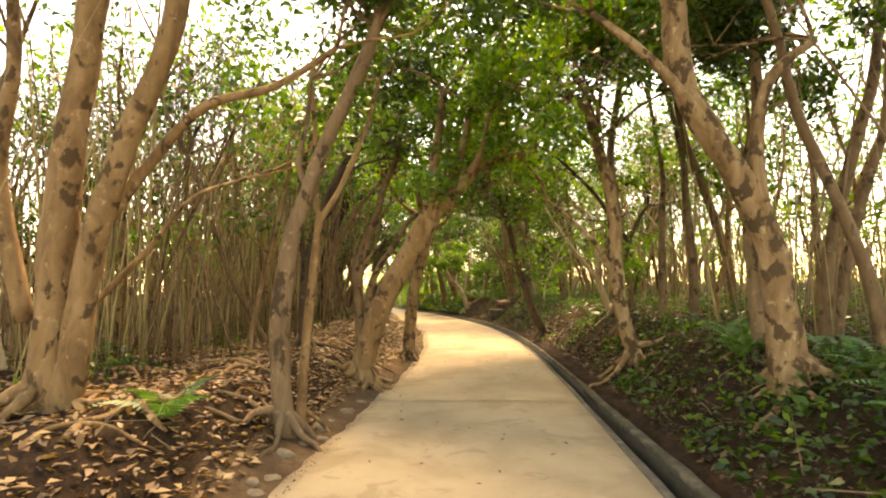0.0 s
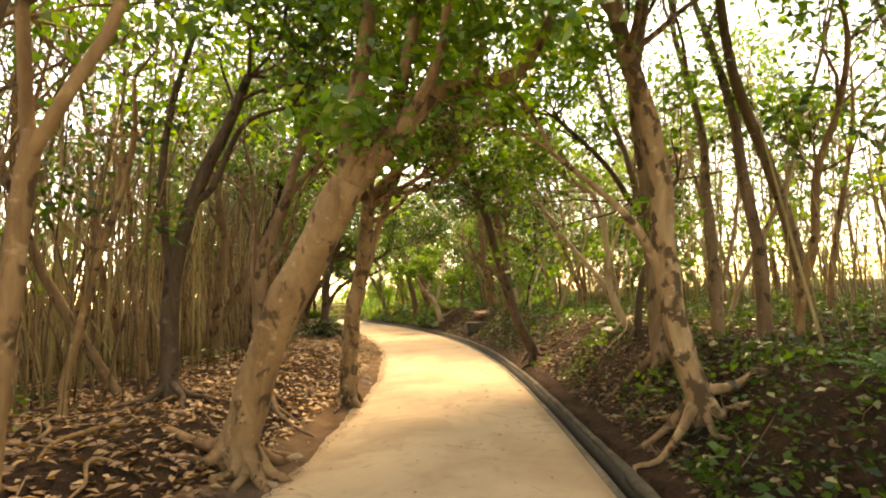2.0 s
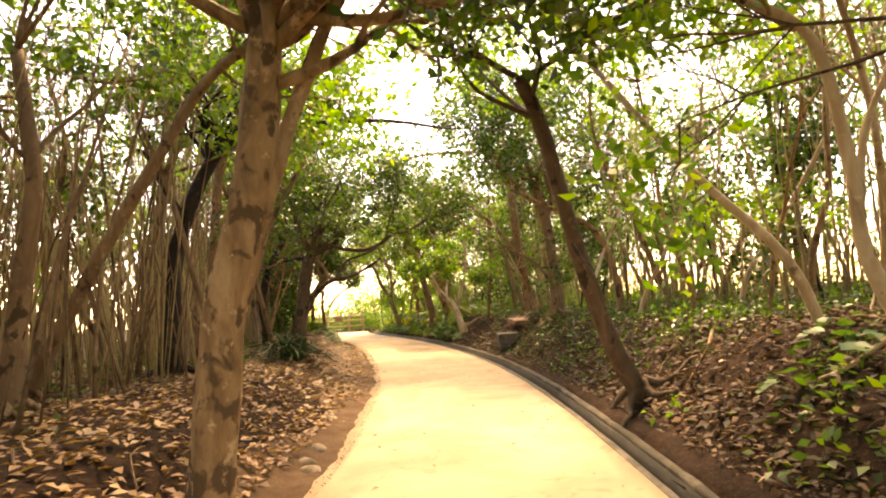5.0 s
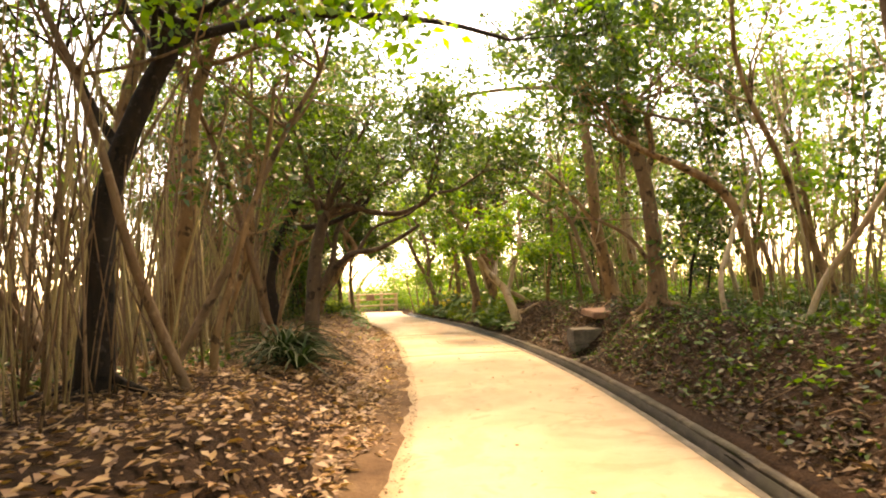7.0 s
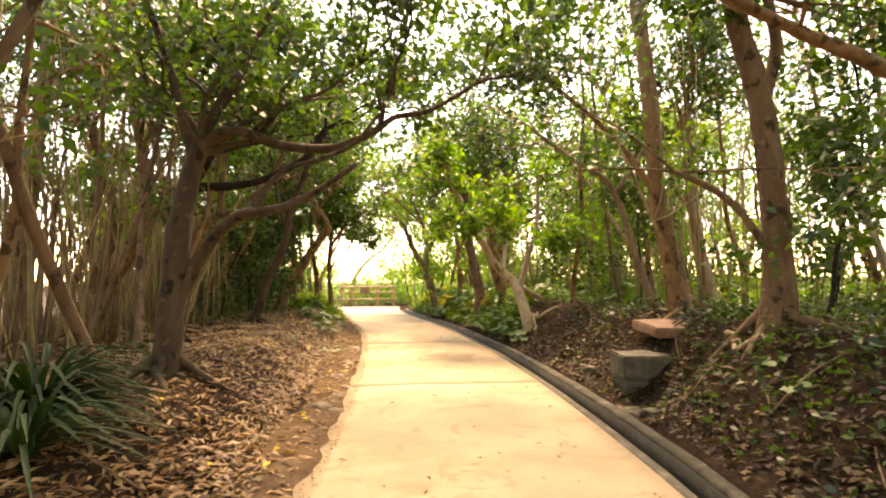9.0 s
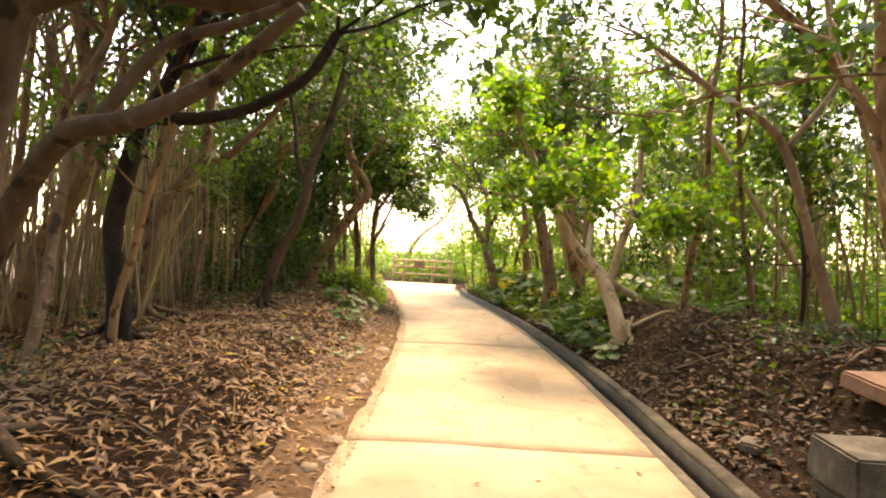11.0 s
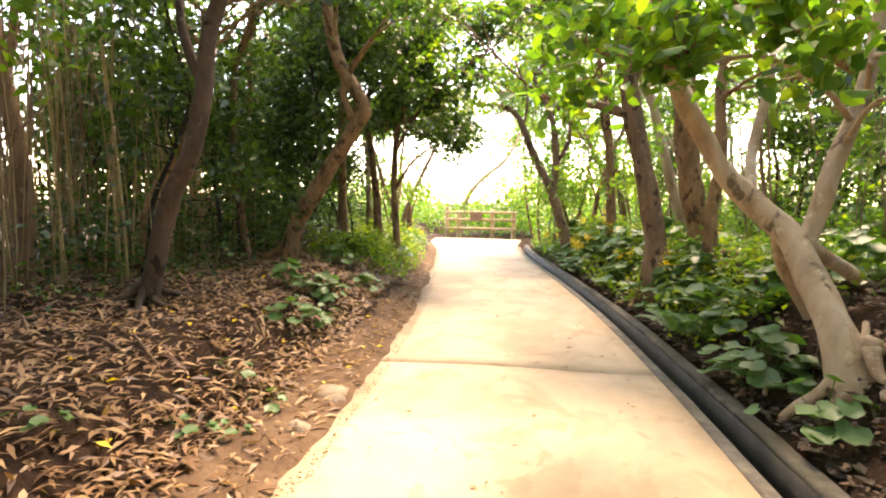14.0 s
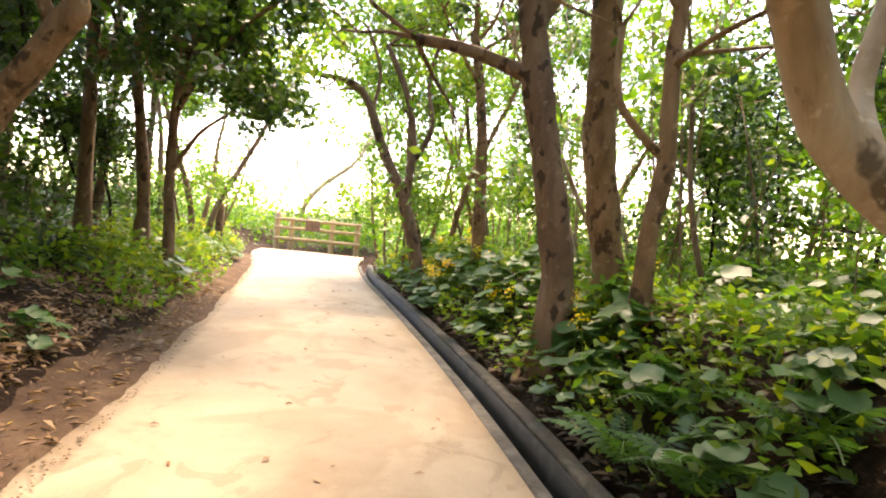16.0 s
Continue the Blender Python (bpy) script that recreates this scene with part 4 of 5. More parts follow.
KINDS = [young_tree(11, 4.2, BARK_TAN, LEAF_DARK, 420, "slim tan young tree with sparse evergreen leaves"),
         young_tree(12, 5.2, BARK_BROWN, LEAF_BRIGHT, 700, "slim brown young tree with evergreen leaves"),
         young_tree(13, 4.8, TWIG, LEAF_BRIGHT, 560, "thin young tree with fresh green leaves"),
         young_tree(14, 3.8, BARK_TAN, LEAF_BRIGHT, 300, "thin tan sapling with few bright leaves"),
         young_tree(15, 5.8, BARK_BROWN, LEAF_DARK, 900, "tall slim brown tree with a dense leafy top"),
         young_tree(16, 4.5, BARK_PALE, LEAF_BRIGHT, 380, "pale crooked young tree with thin twigs"),
         young_tree(17, 7.2, BARK_BROWN, LEAF_DARK, 2100, "tall brown evergreen with a dense dark crown", (0.08, 0.11), 6, (1.5, 2.3), 0, 0.5, 0.24, "tall_tree"),
         young_tree(18, 6.4, BARK_TAN, LEAF_BRIGHT, 1600, "tall tan evergreen with a broad leafy crown", (0.07, 0.1), 6, (1.4, 2.2), 0, 0.5, 0.24, "tall_tree"),
         young_tree(19, 5.6, BARK_PALE, LEAF_BRIGHT, 110, "pale bare-twigged tree with few leaves", (0.05, 0.07), 6, (1.2, 2.0), 0, 0.3, 0.2, "bare_tree"),
         young_tree(20, 3.6, BARK_BACKLIT, LEAF_DARK, 1500, "bushy dark evergreen shrub tree with low leaves", (0.03, 0.05), 9, (0.6, 1.2), 1, 0.12, 0.24, "shrub_tree"),
         young_tree(21, 6.2, BARK_TAN, LEAF_BRIGHT, 260, "brown many-branched tree with leaves only at its top", (0.05, 0.08), 7, (1.4, 2.2), 0, 0.68, 0.22, "bare_tree"),
         young_tree(22, 5.4, BARK_BROWN, LEAF_DARK, 260, "slim reddish tree with a lattice of bare twigs", (0.045, 0.065), 8, (1.1, 1.9), 0, 0.66, 0.22, "bare_tree"),
         young_tree(23, 4.2, BARK_BROWN, LEAF_BRIGHT, 1700, "bushy fresh green shrub tree with low leaves", (0.03, 0.05), 9, (0.7, 1.3), 1, 0.1, 0.26, "shrub_tree")]
rng = random.Random(5)
spots = []


def set_out(count, x_range, y_range, gap, close, kinds):
    made = tries = 0
    while made < count and tries < count * 30:
        tries += 1
        x, y = rng.uniform(*x_range), rng.uniform(*y_range)
        if (y < 48.7 and float(edge_left(y)) - close < x < float(edge_right(y)) + close) or any((x - a) ** 2 + (y - b) ** 2 < gap * gap for a, b in spots):
            continue
        spots.append((x, y))
        made += 1
        k = rng.choice(kinds)
        s = rng.uniform(0.8, 1.2)
        ob = copy_thing(KINDS[k], pose(x, y, float(ground_height(x, y)), rng.gauss(0, 4), rng.gauss(0, 4), rng.uniform(0, 360)) @ Matrix.Scale(s, 4))


# Mostly behind the camera, unseen; added to shade the start of the path.
set_out(5, (-6, 5), (-7, 2.5), 1.5, 1.5, (6, 7))
set_out(13, (3.5, 9), (-1, 12), 1.5, 2.0, (6, 6, 7))
set_out(6, (3, 9), (12, 24), 1.8, 2.4, (7, 10, 8))
set_out(8, (2, 13), (18, 46), 1.8, 3.2, (7, 10, 8))
set_out(6, (-5, -1), (13, 27), 1.5, 1.9, (10, 11))
set_out(6, (-10, -3), (3, 20), 1.7, 3.4, (10, 11))
set_out(8, (-9, -4), (28, 45), 1.6, 2.8, (6, 7))
set_out(7, (-9, -4.5), (36, 45), 1.2, 0.9, (6, 9, 12))
set_out(9, (-2.2, 4), (38, 46), 0.9, 0.75, (12, 7, 12))
set_out(8, (0.5, 6), (38, 50), 1.3, 1.7, (7, 2, 6))
set_out(14, (-11, 4), (50.2, 58), 1.3, 0.0, (8, 2, 8, 12))
set_out(14, (-9, -3), (29, 44), 0.8, 2.6, (9, 9, 4))
set_out(20, (2.5, 10), (31, 44), 0.9, 3.4, (9, 12))
set_out(22, (-9, 0), (9, 24), 0.9, 2.0, (10, 11, 11))
set_out(26, (3, 11), (12, 40), 1.0, 2.0, (8, 10, 8))
set_out(32, (-10, 2), (5, 26), 0.7, 2.3, (0, 3, 0, 3, 5))
set_out(10, (-9, -2), (24, 42), 0.8, 3.0, (1, 2, 4, 1))
set_out(36, (3, 13), (7, 30), 0.8, 2.2, (0, 3, 2, 3, 5))
set_out(32, (0, 13), (28, 46), 0.8, 2.6, (1, 2, 4, 5))
# More unseen trees behind the start, added to close off the wood.
set_out(9, (-12, 12), (-12, 3), 1.2, 2.2, (0, 1, 4))
set_out(14, (12, 18), (0, 46), 1.1, 2.5, (4, 1))
set_out(10, (-9, -4.5), (30, 42), 0.7, 2.2, (9,))
set_out(6, (4.5, 10), (15, 27), 0.9, 2.2, (9, 12))
set_out(4, (-6.5, -2.4), (30.5, 36), 0.7, 2.2, (9,))
for k, x, y, s in ((12, -0.6, 41.5, 1.1), (12, -0.1, 40.0, 0.95), (12, -1.0, 43.4, 1.1), (7, 0.8, 40.3, 1.0), (6, 1.8, 41.8, 0.95), (7, 0.1, 43.8, 1.0), (6, -5.0, 37.8, 0.9), (6, -5.3, 40.6, 0.95), (12, -4.7, 39.2, 0.8), (9, -4.9, 36.8, 0.9), (7, -6.4, 43.2, 1.0), (12, -6.6, 45.2, 1.0), (6, 4.7, 3.4, 1.05), (6, 5.2, 6.9, 1.1), (6, 4.9, 9.7, 1.0), (6, 3.6, 1.2, 1.0)):
    copy_thing(KINDS[k], pose(x, y, float(ground_height(x, y)), 0, 0, 47 * x + 31 * y) @ Matrix.Scale(s, 4))
for k in KINDS:
    for o in (*k.children_recursive, k):
        bpy.data.objects.remove(o)


# ---- dry canes of the thicket ----
def canes(name, count, x_from, x_to, y_from, y_to, tall, label, mat, seed, lean=0.12):
    rg = random.Random(seed)
    tb = Tubes()
    for _ in range(count):
        y = rg.uniform(y_from, y_to)
        e = float(edge_left(y)) if x_to < 0 else float(edge_right(y))
        x = e + rg.uniform(x_from, x_to)
        z = float(ground_height(x, y))
        h, a, b = rg.uniform(*tall), rg.gauss(0, lean), rg.gauss(0, lean)
        r = rg.uniform(0.006, 0.012) if rg.random() < 0.7 else rg.uniform(0.012, 0.026)
        tb.add([(x, y, z - 0.1), (x + a * 0.3 * h + rg.gauss(0, 0.05), y + b * 0.3 * h, z + h * 0.4), (x + a * h, y + b * h, z + h)], [r, r * 0.85, r * 0.35], 4, 2)
    tagged(put(name, tb.mesh(name, mat)), label, "thicket", kind="stuff")


canes("cane_thicket", 900, -9, -2.9, 3, 27, (1.2, 4.8), "dense thicket of dry golden canes under the trees", CANE, 21, 0.2)
canes("cane_thicket", 320, -17, -9, -2, 25, (2.0, 4.6), "farther stand of dry golden canes", CANE, 24, 0.14)
canes("bamboo_thicket", 520, -7.5, -3.1, 26, 37, (2.4, 4.6), "dense stand of thin bamboo canes beyond the litter", CANE, 22, 0.07)
canes("stem_thicket", 420, -10, -2.6, 6, 20, (3.0, 6.4), "tall thin golden stems crowding the wood", CANE, 25, 0.13)
canes("stem_thicket", 480, -9, -2.2, 7, 20, (2.5, 6.4), "thin crooked brown stems crowding the wood", BARK_BROWN, 28, 0.2)
canes("stem_thicket", 420, -9, -3.6, 20, 31, (3.0, 6.0), "slim brown stems at the edge of the bamboo", TWIG, 27, 0.13)
canes("stem_thicket", 700, 2.6, 13, 6, 32, (3.5, 6.2), "tall thin pale stems among the trees of the bank", CANE, 26, 0.09)
canes("stem_thicket", 900, 2.8, 12, 4, 44, (1.5, 4.2), "thin bare stems among the trees of the bank", TWIG, 23, 0.16)


# ---- leaves on the ground ----
def litter(name, count, side, d_from, d_to, y_from, y_to, size, narrow, label, mat, seed, flat=0.75):
    rs = np.random.RandomState(seed)
    y = rs.uniform(y_from, y_to, count)
    d = d_from + (d_to - d_from) * rs.uniform(0, 1, count) ** 1.5
    x = edge_left(y) - d if side < 0 else edge_right(y) + d
    on_slab = (x > edge_left(y) - 0.12) & (x < edge_right(y) - 0.05)
    z = np.where(on_slab, 0.02, ground_height(x, y) + rs.uniform(0.004, 0.05, count))
    me = leaf_cloud(name, np.stack([x, y, z], axis=1), rs.uniform(*size, count), mat, rs, narrow, flat, 0.0)
    tagged(put(name, me), label, "leaf litter", kind="stuff")


litter("leaf_litter", 24000, -1, 0.3, 7.5, -3, 21, (0.05, 0.13), 0.5, "thick brown leaf litter on the bank under the trees", LITTER, 31)
litter("bamboo_leaf_litter", 34000, -1, 0.55, 6.5, 19, 37, (0.07, 0.17), 0.22, "pale narrow bamboo leaf litter", LITTER, 32)
litter("leaf_litter", 26000, 1, 0.5, 7.5, -3, 30, (0.035, 0.1), 0.45, "dark brown leaf litter on the drain-side bank", LITTER_DARK, 33, 0.6)
litter("leaf_litter", 9000, 1, 0.5, 6, 24, 40, (0.05, 0.13), 0.5, "dark leaf litter among ground plants", LITTER_DARK, 34)
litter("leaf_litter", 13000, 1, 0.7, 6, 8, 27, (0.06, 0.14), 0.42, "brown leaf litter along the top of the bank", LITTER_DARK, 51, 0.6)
litter("bamboo_leaf_litter", 2600, -1, 0.05, 0.8, 17, 37, (0.05, 0.14), 0.25, "loose pale leaves strewn over the bare earth", LITTER, 52, 0.85)
litter("edge_grit", 7000, -1, -0.16, 0.3, 0, 44, (0.008, 0.03), 0.9, "earth crumbs and grit along the path edge", DIRT, 53, 0.9)
litter("dry_leaf_scatter", 600, 1, 0.5, 6, -3, 40, (0.05, 0.12), 0.4, "pale dry leaves scattered over the dark bank", LITTER, 36)
litter("fallen_leaf_scatter", 420, -1, -2.5, 0.6, 0, 40, (0.04, 0.08), 0.45, "few dry yellow leaves scattered on the path edge", LITTER, 35, 0.9)
litter("yellow_leaf_scatter", 90, -1, 0.1, 2.6, 20, 31, (0.06, 0.1), 0.5, "fallen yellow leaves on the litter and verge", YELLOW, 37, 0.85)


# ---- fallen twigs on the banks ----
rng = random.Random(29)
tb = Tubes()
for _ in range(420):
    y = rng.uniform(1, 34)
    x = float(edge_right(y)) + rng.uniform(0.65, 4.5) if rng.random() < 0.65 else float(edge_left(y)) - rng.uniform(0.6, 4.5)
    a, L = rng.uniform(0, 6.28), rng.uniform(0.2, 0.8)
    e = (x + math.cos(a) * L, y + math.sin(a) * L)
    if float(edge_left(e[1])) - 0.2 < e[0] < float(edge_right(e[1])) + 0.55:
        continue
    m = ((x + e[0]) / 2 + rng.gauss(0, 0.05), (y + e[1]) / 2 + rng.gauss(0, 0.05))
    r = rng.uniform(0.004, 0.013)
    tb.add([(q[0], q[1], float(ground_height(*q)) + lift) for q, lift in (((x, y), 0.02), (m, rng.uniform(0.03, 0.09)), (e, rng.uniform(0.02, 0.16)))], [r, r * 0.8, r * 0.4], 4, 2)
tagged(put("twig_litter", tb.mesh("twig_litter", TWIG)), "thin dead twigs lying over the banks", "twigs", kind="stuff")


# ---- shrubs and ground cover too thick to count ----
def ground_cover(name, count, x_range, y_range, tall, size, mat, label, seed, clump=60, spread=0.35, side=1):
    rs = np.random.RandomState(seed)
    n = max(1, count // clump)
    y = rs.uniform(*y_range, n)
    e = edge_right(y) if side > 0 else edge_left(y)
    x = e + rs.uniform(*x_range, n)
    top = rs.uniform(0.35, 1.0, n) * tall
    i = rs.randint(0, n, count)
    ox, oy = rs.normal(size=count) * spread, rs.normal(size=count) * spread
    X, Y = x[i] + ox, y[i] + oy
    fall = np.exp(-(ox ** 2 + oy ** 2) / (2 * spread ** 2 * 1.6))
    Z = ground_height(X, Y) + 0.04 + top[i] * fall * rs.uniform(0.15, 1.0, count)
    keep = (X < edge_left(Y) - 0.25) | (X > edge_right(Y) + 0.5) | (Y > 48.8)
    c = np.stack([X, Y, Z], axis=1)[keep]
    me = leaf_cloud(name, c, rs.uniform(*size, len(c)), mat, rs, 0.55, 0.25, 0.1)
    tagged(put(name, me), label, "undergrowth", kind="stuff")


ground_cover("ivy_cover", 5000, (0.9, 4.5), (2, 17), 0.22, (0.04, 0.1), LEAF_DARK, "dark ivy-like ground plants over the litter", 40, 70, 0.4)
ground_cover("ivy_cover", 7000, (0.9, 5), (15, 27), 0.3, (0.04, 0.1), LEAF_DARK, "dark low plants over the dark litter", 38, 70, 0.4)
ground_cover("ivy_cover", 2600, (0.55, 2.6), (1, 9), 0.26, (0.06, 0.13), LEAF_DARK, "dark broad-leaved creepers by the kerb", 54, 60, 0.3)
ground_cover("ivy_cover", 360, (0.6, 2.4), (4, 20), 0.3, (0.07, 0.13), LEAF_BRIGHT, "small fresh green plants on the dark bank", 55, 18, 0.14)
ground_cover("bank_thicket", 17000, (4.0, 9), (30, 45), 3.6, (0.07, 0.15), LEAF_BRIGHT, "dense leafy thicket behind the tree trunks", 56, 170, 0.55)
ground_cover("undergrowth", 13000, (3.2, 11), (5, 26), 0.5, (0.05, 0.12), LEAF_DARK, "low dark green undergrowth on the bank", 41)
ground_cover("undergrowth", 2500, (1.8, 4), (29, 34), 0.4, (0.05, 0.11), LEAF_BRIGHT, "sparse green plants among the round leaves", 39)
ground_cover("undergrowth", 26000, (3.4, 10), (26, 45), 0.7, (0.06, 0.14), LEAF_BRIGHT, "fresh green undergrowth under the trees", 42)
ground_cover("undergrowth", 9000, (0.5, 2.0), (30, 44), 0.55, (0.06, 0.12), LEAF_LIME, "bright leafy border along the kerb", 43, 60, 0.25)
ground_cover("undergrowth", 9000, (-2.2, -0.5), (33, 46), 0.7, (0.06, 0.14), LEAF_LIME, "bright leafy border by the path bend", 44, 60, 0.28, -1)
ground_cover("undergrowth", 5000, (-8, -2.5), (4, 40), 0.5, (0.05, 0.11), LEAF_DARK, "scattered low green plants in the thicket", 45, 40, 0.3, -1)
ground_cover("sunlit_shrubs", 26000, (-9, 12), (49.8, 57), 4.6, (0.12, 0.24), LEAF_BRIGHT, "sunlit yellow-green shrubs beyond the fence", 46, 220, 0.9, -1)
ground_cover("far_wood", 12000, (13, 22), (-4, 52), 5.5, (0.14, 0.26), LEAF_BRIGHT, "leafy far side of the wood on the rise", 47, 200, 1.1)
ground_cover("far_wood", 4500, (-20, -12), (-4, 16), 3.0, (0.14, 0.26), LEAF_LIME, "leafy far side of the wood in sunlight", 48, 200, 1.1, -1)
ground_cover("far_wood", 12000, (-3, 14), (46, 54), 4.5, (0.12, 0.22), LEAF_BRIGHT, "leafy wood behind the path bend", 49, 200, 0.9)
ground_cover("bank_thicket", 18000, (-6.0, -3.0), (29, 43), 3.0, (0.07, 0.14), LEAF_DARK, "dense dark leafy thicket among the bamboo", 50, 170, 0.5, -1)


# ---- stones along the path edge ----
def stone(seed, s):
    rg = random.Random(seed)
    bm = bmesh.new()
    bmesh.ops.create_icosphere(bm, subdivisions=2, radius=1)
    k = Vector((s * rg.uniform(0.9, 1.4), s * rg.uniform(0.8, 1.1), s * rg.uniform(0.55, 0.8)))
    for v in bm.verts:
        v.co = Vector((v.co.x * k.x, v.co.y * k.y, v.co.z * k.z)) * (1 + 0.45 * noise.noise(v.co * 1.3 + Vector((seed, 0, 0))))
    me = bpy.data.meshes.new("stone")
    bm.to_mesh(me)
    bm.free()
    me.shade_smooth()
    me.materials.append(STONE)
    return me


rng = random.Random(77)
STONES = [stone(i, 0.1) for i in range(6)]
for y0, y1, n in ((3.6, 9.6, 17), (11.5, 15.0, 6), (22.2, 28.6, 17), (32.4, 35.2, 6)):
    for i in range(n):
        y = y0 + (y1 - y0) * (i + rng.uniform(-0.8, 0.8)) / n
        x = float(edge_left(y)) - rng.uniform(0.02, 0.22)
        ob = tagged(new("edging_stone", STONES[rng.randrange(6)]), "rounded dusty stone half sunk at the path edge", "stone", "edging stones")
        s = rng.uniform(0.55, 1.2)
        ob.matrix_world = pose(x, y, float(ground_height(x, y)) - 0.015, rng.uniform(-12, 12), rng.uniform(-12, 12), rng.uniform(0, 360)) @ Matrix.Scale(s, 4)


# ---- concrete block and slab on the bank ----
def rough_box(name, size, at, mat, seed, turn=0.0, tilt=0.0, cut=4, chip=0.012):
    bm = bmesh.new()
    bmesh.ops.create_cube(bm, size=1)
    bmesh.ops.scale(bm, vec=size, verts=bm.verts)
    bmesh.ops.bevel(bm, geom=list(bm.edges), offset=0.018, segments=2, affect="EDGES")
    bmesh.ops.subdivide_edges(bm, edges=[e for e in bm.edges if e.calc_length() > 0.12], cuts=cut, use_grid_fill=True)
    for v in bm.verts:
        v.co += Vector((noise.noise(v.co * 5 + Vector((seed, 0, 0))), noise.noise(v.co * 5 + Vector((0, seed, 0))), noise.noise(v.co * 5 + Vector((0, 0, seed))))) * chip
    me = bpy.data.meshes.new(name)
    bm.to_mesh(me)
    bm.free()
    me.materials.append(mat)
    ob = new(name, me)
    ob.matrix_world = pose(*at, tilt, 0, turn)
    return ob


block = thing("concrete_block", (3.45, 23.4, 0.0), "weathered grey concrete block pillar of two courses beside the drain", "concrete block")
for nm, z, h in (("lower_course", -0.02, 0.54), ("upper_course", 0.4, 0.29)):
    ob = rough_box(nm, (0.58 if z > 0.3 else 0.54, 0.52, h), (0, 0, 0), CONC, 3 + z)
    ob.parent = block
    ob.matrix_basis = pose(0, 0, z, 0, 0, 4 if z > 0.3 else 2)
tagged(rough_box("stone_slab", (1.55, 0.75, 0.13), (4.4, 23.85, 0.82), RUST, 9, 6, 5), "rusty brown slab lying on the bank behind the block", "slab")
tagged(rough_box("slab_support", (1.2, 0.5, 0.5), (4.45, 23.95, 0.5), CONC, 12, 6), "dark concrete footing under the brown slab", "concrete footing")
for i, (x, y, s) in enumerate(((3.12, 22.75, 0.3), (3.2, 22.25, 0.22), (3.1, 24.4, 0.26), (3.6, 22.7, 0.2))):
    tagged(rough_box("rubble_piece", (s, s * 0.8, 0.08), (x, y, float(ground_height(x, y)) + 0.025), CONC, 20 + i, 30 * i, 6, 2), "flat broken concrete piece on the drain edge", "rubble", "concrete rubble")


# ---- wooden fence at the bend ----
def log(p, q, r, mat, knob=0.08):
    tb = Tubes()
    m = (Vector(p) + Vector(q)) / 2
    tb.add([p, m, q], [r * 1.03, r, r * 0.97], 10, 4, knob)
    return tb


fence = thing("wooden_fence", (-4.0, 48.2, 0.0), "weathered wooden post-and-rail fence across the path end", "fence")
for x, h in ((-5.62, 1.35), (-5.07, 1.2), (-3.55, 1.25), (-2.6, 1.15)):
    g = float(ground_height(x, 48.2))
    put("post", log((x, 48.2, g - 0.2), (x, 48.2, h), 0.1, WOOD).mesh("post", WOOD, (-4.0, 48.2, 0)), fence)
for z in (0.38, 0.78, 1.1):
    put("rail", log((-5.7, 48.08, z), (-2.45, 48.08, z + 0.02), 0.06, WOOD).mesh("rail", WOOD, (-4.0, 48.2, 0)), fence)
board = tagged(rough_box("sign_board", (0.55, 0.03, 0.38), (-4.25, 48.0, 0.92), RUST, 5, 0, 0, 2, 0.004), "plain brown board fixed to the fence rails", "sign board")
tree([([(-5.5, 50.5, 0.0), (-5.3, 50.5, 1.6), (-4.6, 50.5, 2.6), (-3.4, 50.5, 3.6), (-2.7, 50.5, 4.8)], 0.14, 0.06),
      ([(-5.0, 50.5, 2.1), (-5.6, 50.5, 2.9), (-5.8, 50.5, 3.8)], 0.06, 0.03)], BARK_PALE, "pale bare leaning tree beyond the fence in sunlight", leaves=500, leaf=LEAF_LIME, roots=2)
post = thing("wooden_post", (-5.4, 42.4, 0.15), "short brown wooden post beside the path", "post")
put("post", log((0, 0, -0.2), (0, 0, 1.3), 0.11, BARK_BROWN).mesh("post", BARK_BROWN), post)


# ---- strap-leaved plants ----
def strap_plant(place, n, length, seed):
    rg = random.Random(seed)
    root = thing("strap_leaf_plant", place, "large clump of dark arching strap-shaped leaves", "plant", "strap-leaved clumps")
    for k in range(n):
        a, L, up = rg.uniform(0, math.tau), length * rg.uniform(0.65, 1.15), rg.uniform(0.75, 1.6)
        w = rg.uniform(0.012, 0.021)
        v, f = [], []
        for i in range(7):
            u = i / 6
            r, z = L * u * (0.45 + 0.55 * u) / (0.6 + up * 0.5), L * (up * u - (0.55 + up * 0.35) * u * u) * 0.95
            ww = w * (1 - u ** 3) * (0.6 + u) + 0.002
            c, s = math.cos(a + 0.15 * u), math.sin(a + 0.15 * u)
            p = Vector((c * (r + 0.05), s * (r + 0.05), z))
            t = Vector((-s, c, 0)) * ww
            v += [p - t + Vector((0, 0, ww * 0.3)), p - Vector((0, 0, ww * 0.25)), p + t + Vector((0, 0, ww * 0.3))]
            if i:
                b = i * 3
                f += [(b - 3, b - 2, b + 1, b), (b - 2, b - 1, b + 2, b + 1)]
        put("strap_leaf", mesh_from("strap_leaf", [tuple(q) for q in v], f, STRAP), root)
    return root


def on_ground(x, y, dz=0.0):
    return (x, y, float(ground_height(x, y)) + dz)


strap_plant(on_ground(-1.75, 20.2), 150, 1.0, 1)
strap_plant(on_ground(-1.35, 19.6), 60, 0.75, 2)
strap_plant(on_ground(6.3, 27.4), 55, 0.95, 3)
strap_plant(on_ground(9.2, 29.4), 50, 1.0, 4)
strap_plant(on_ground(-3.7, 33.6), 45, 0.8, 5)
strap_plant(on_ground(6.9, 33.2), 45, 0.9, 6)
strap_plant(on_ground(-4.1, 34.6), 40, 0.8, 7)


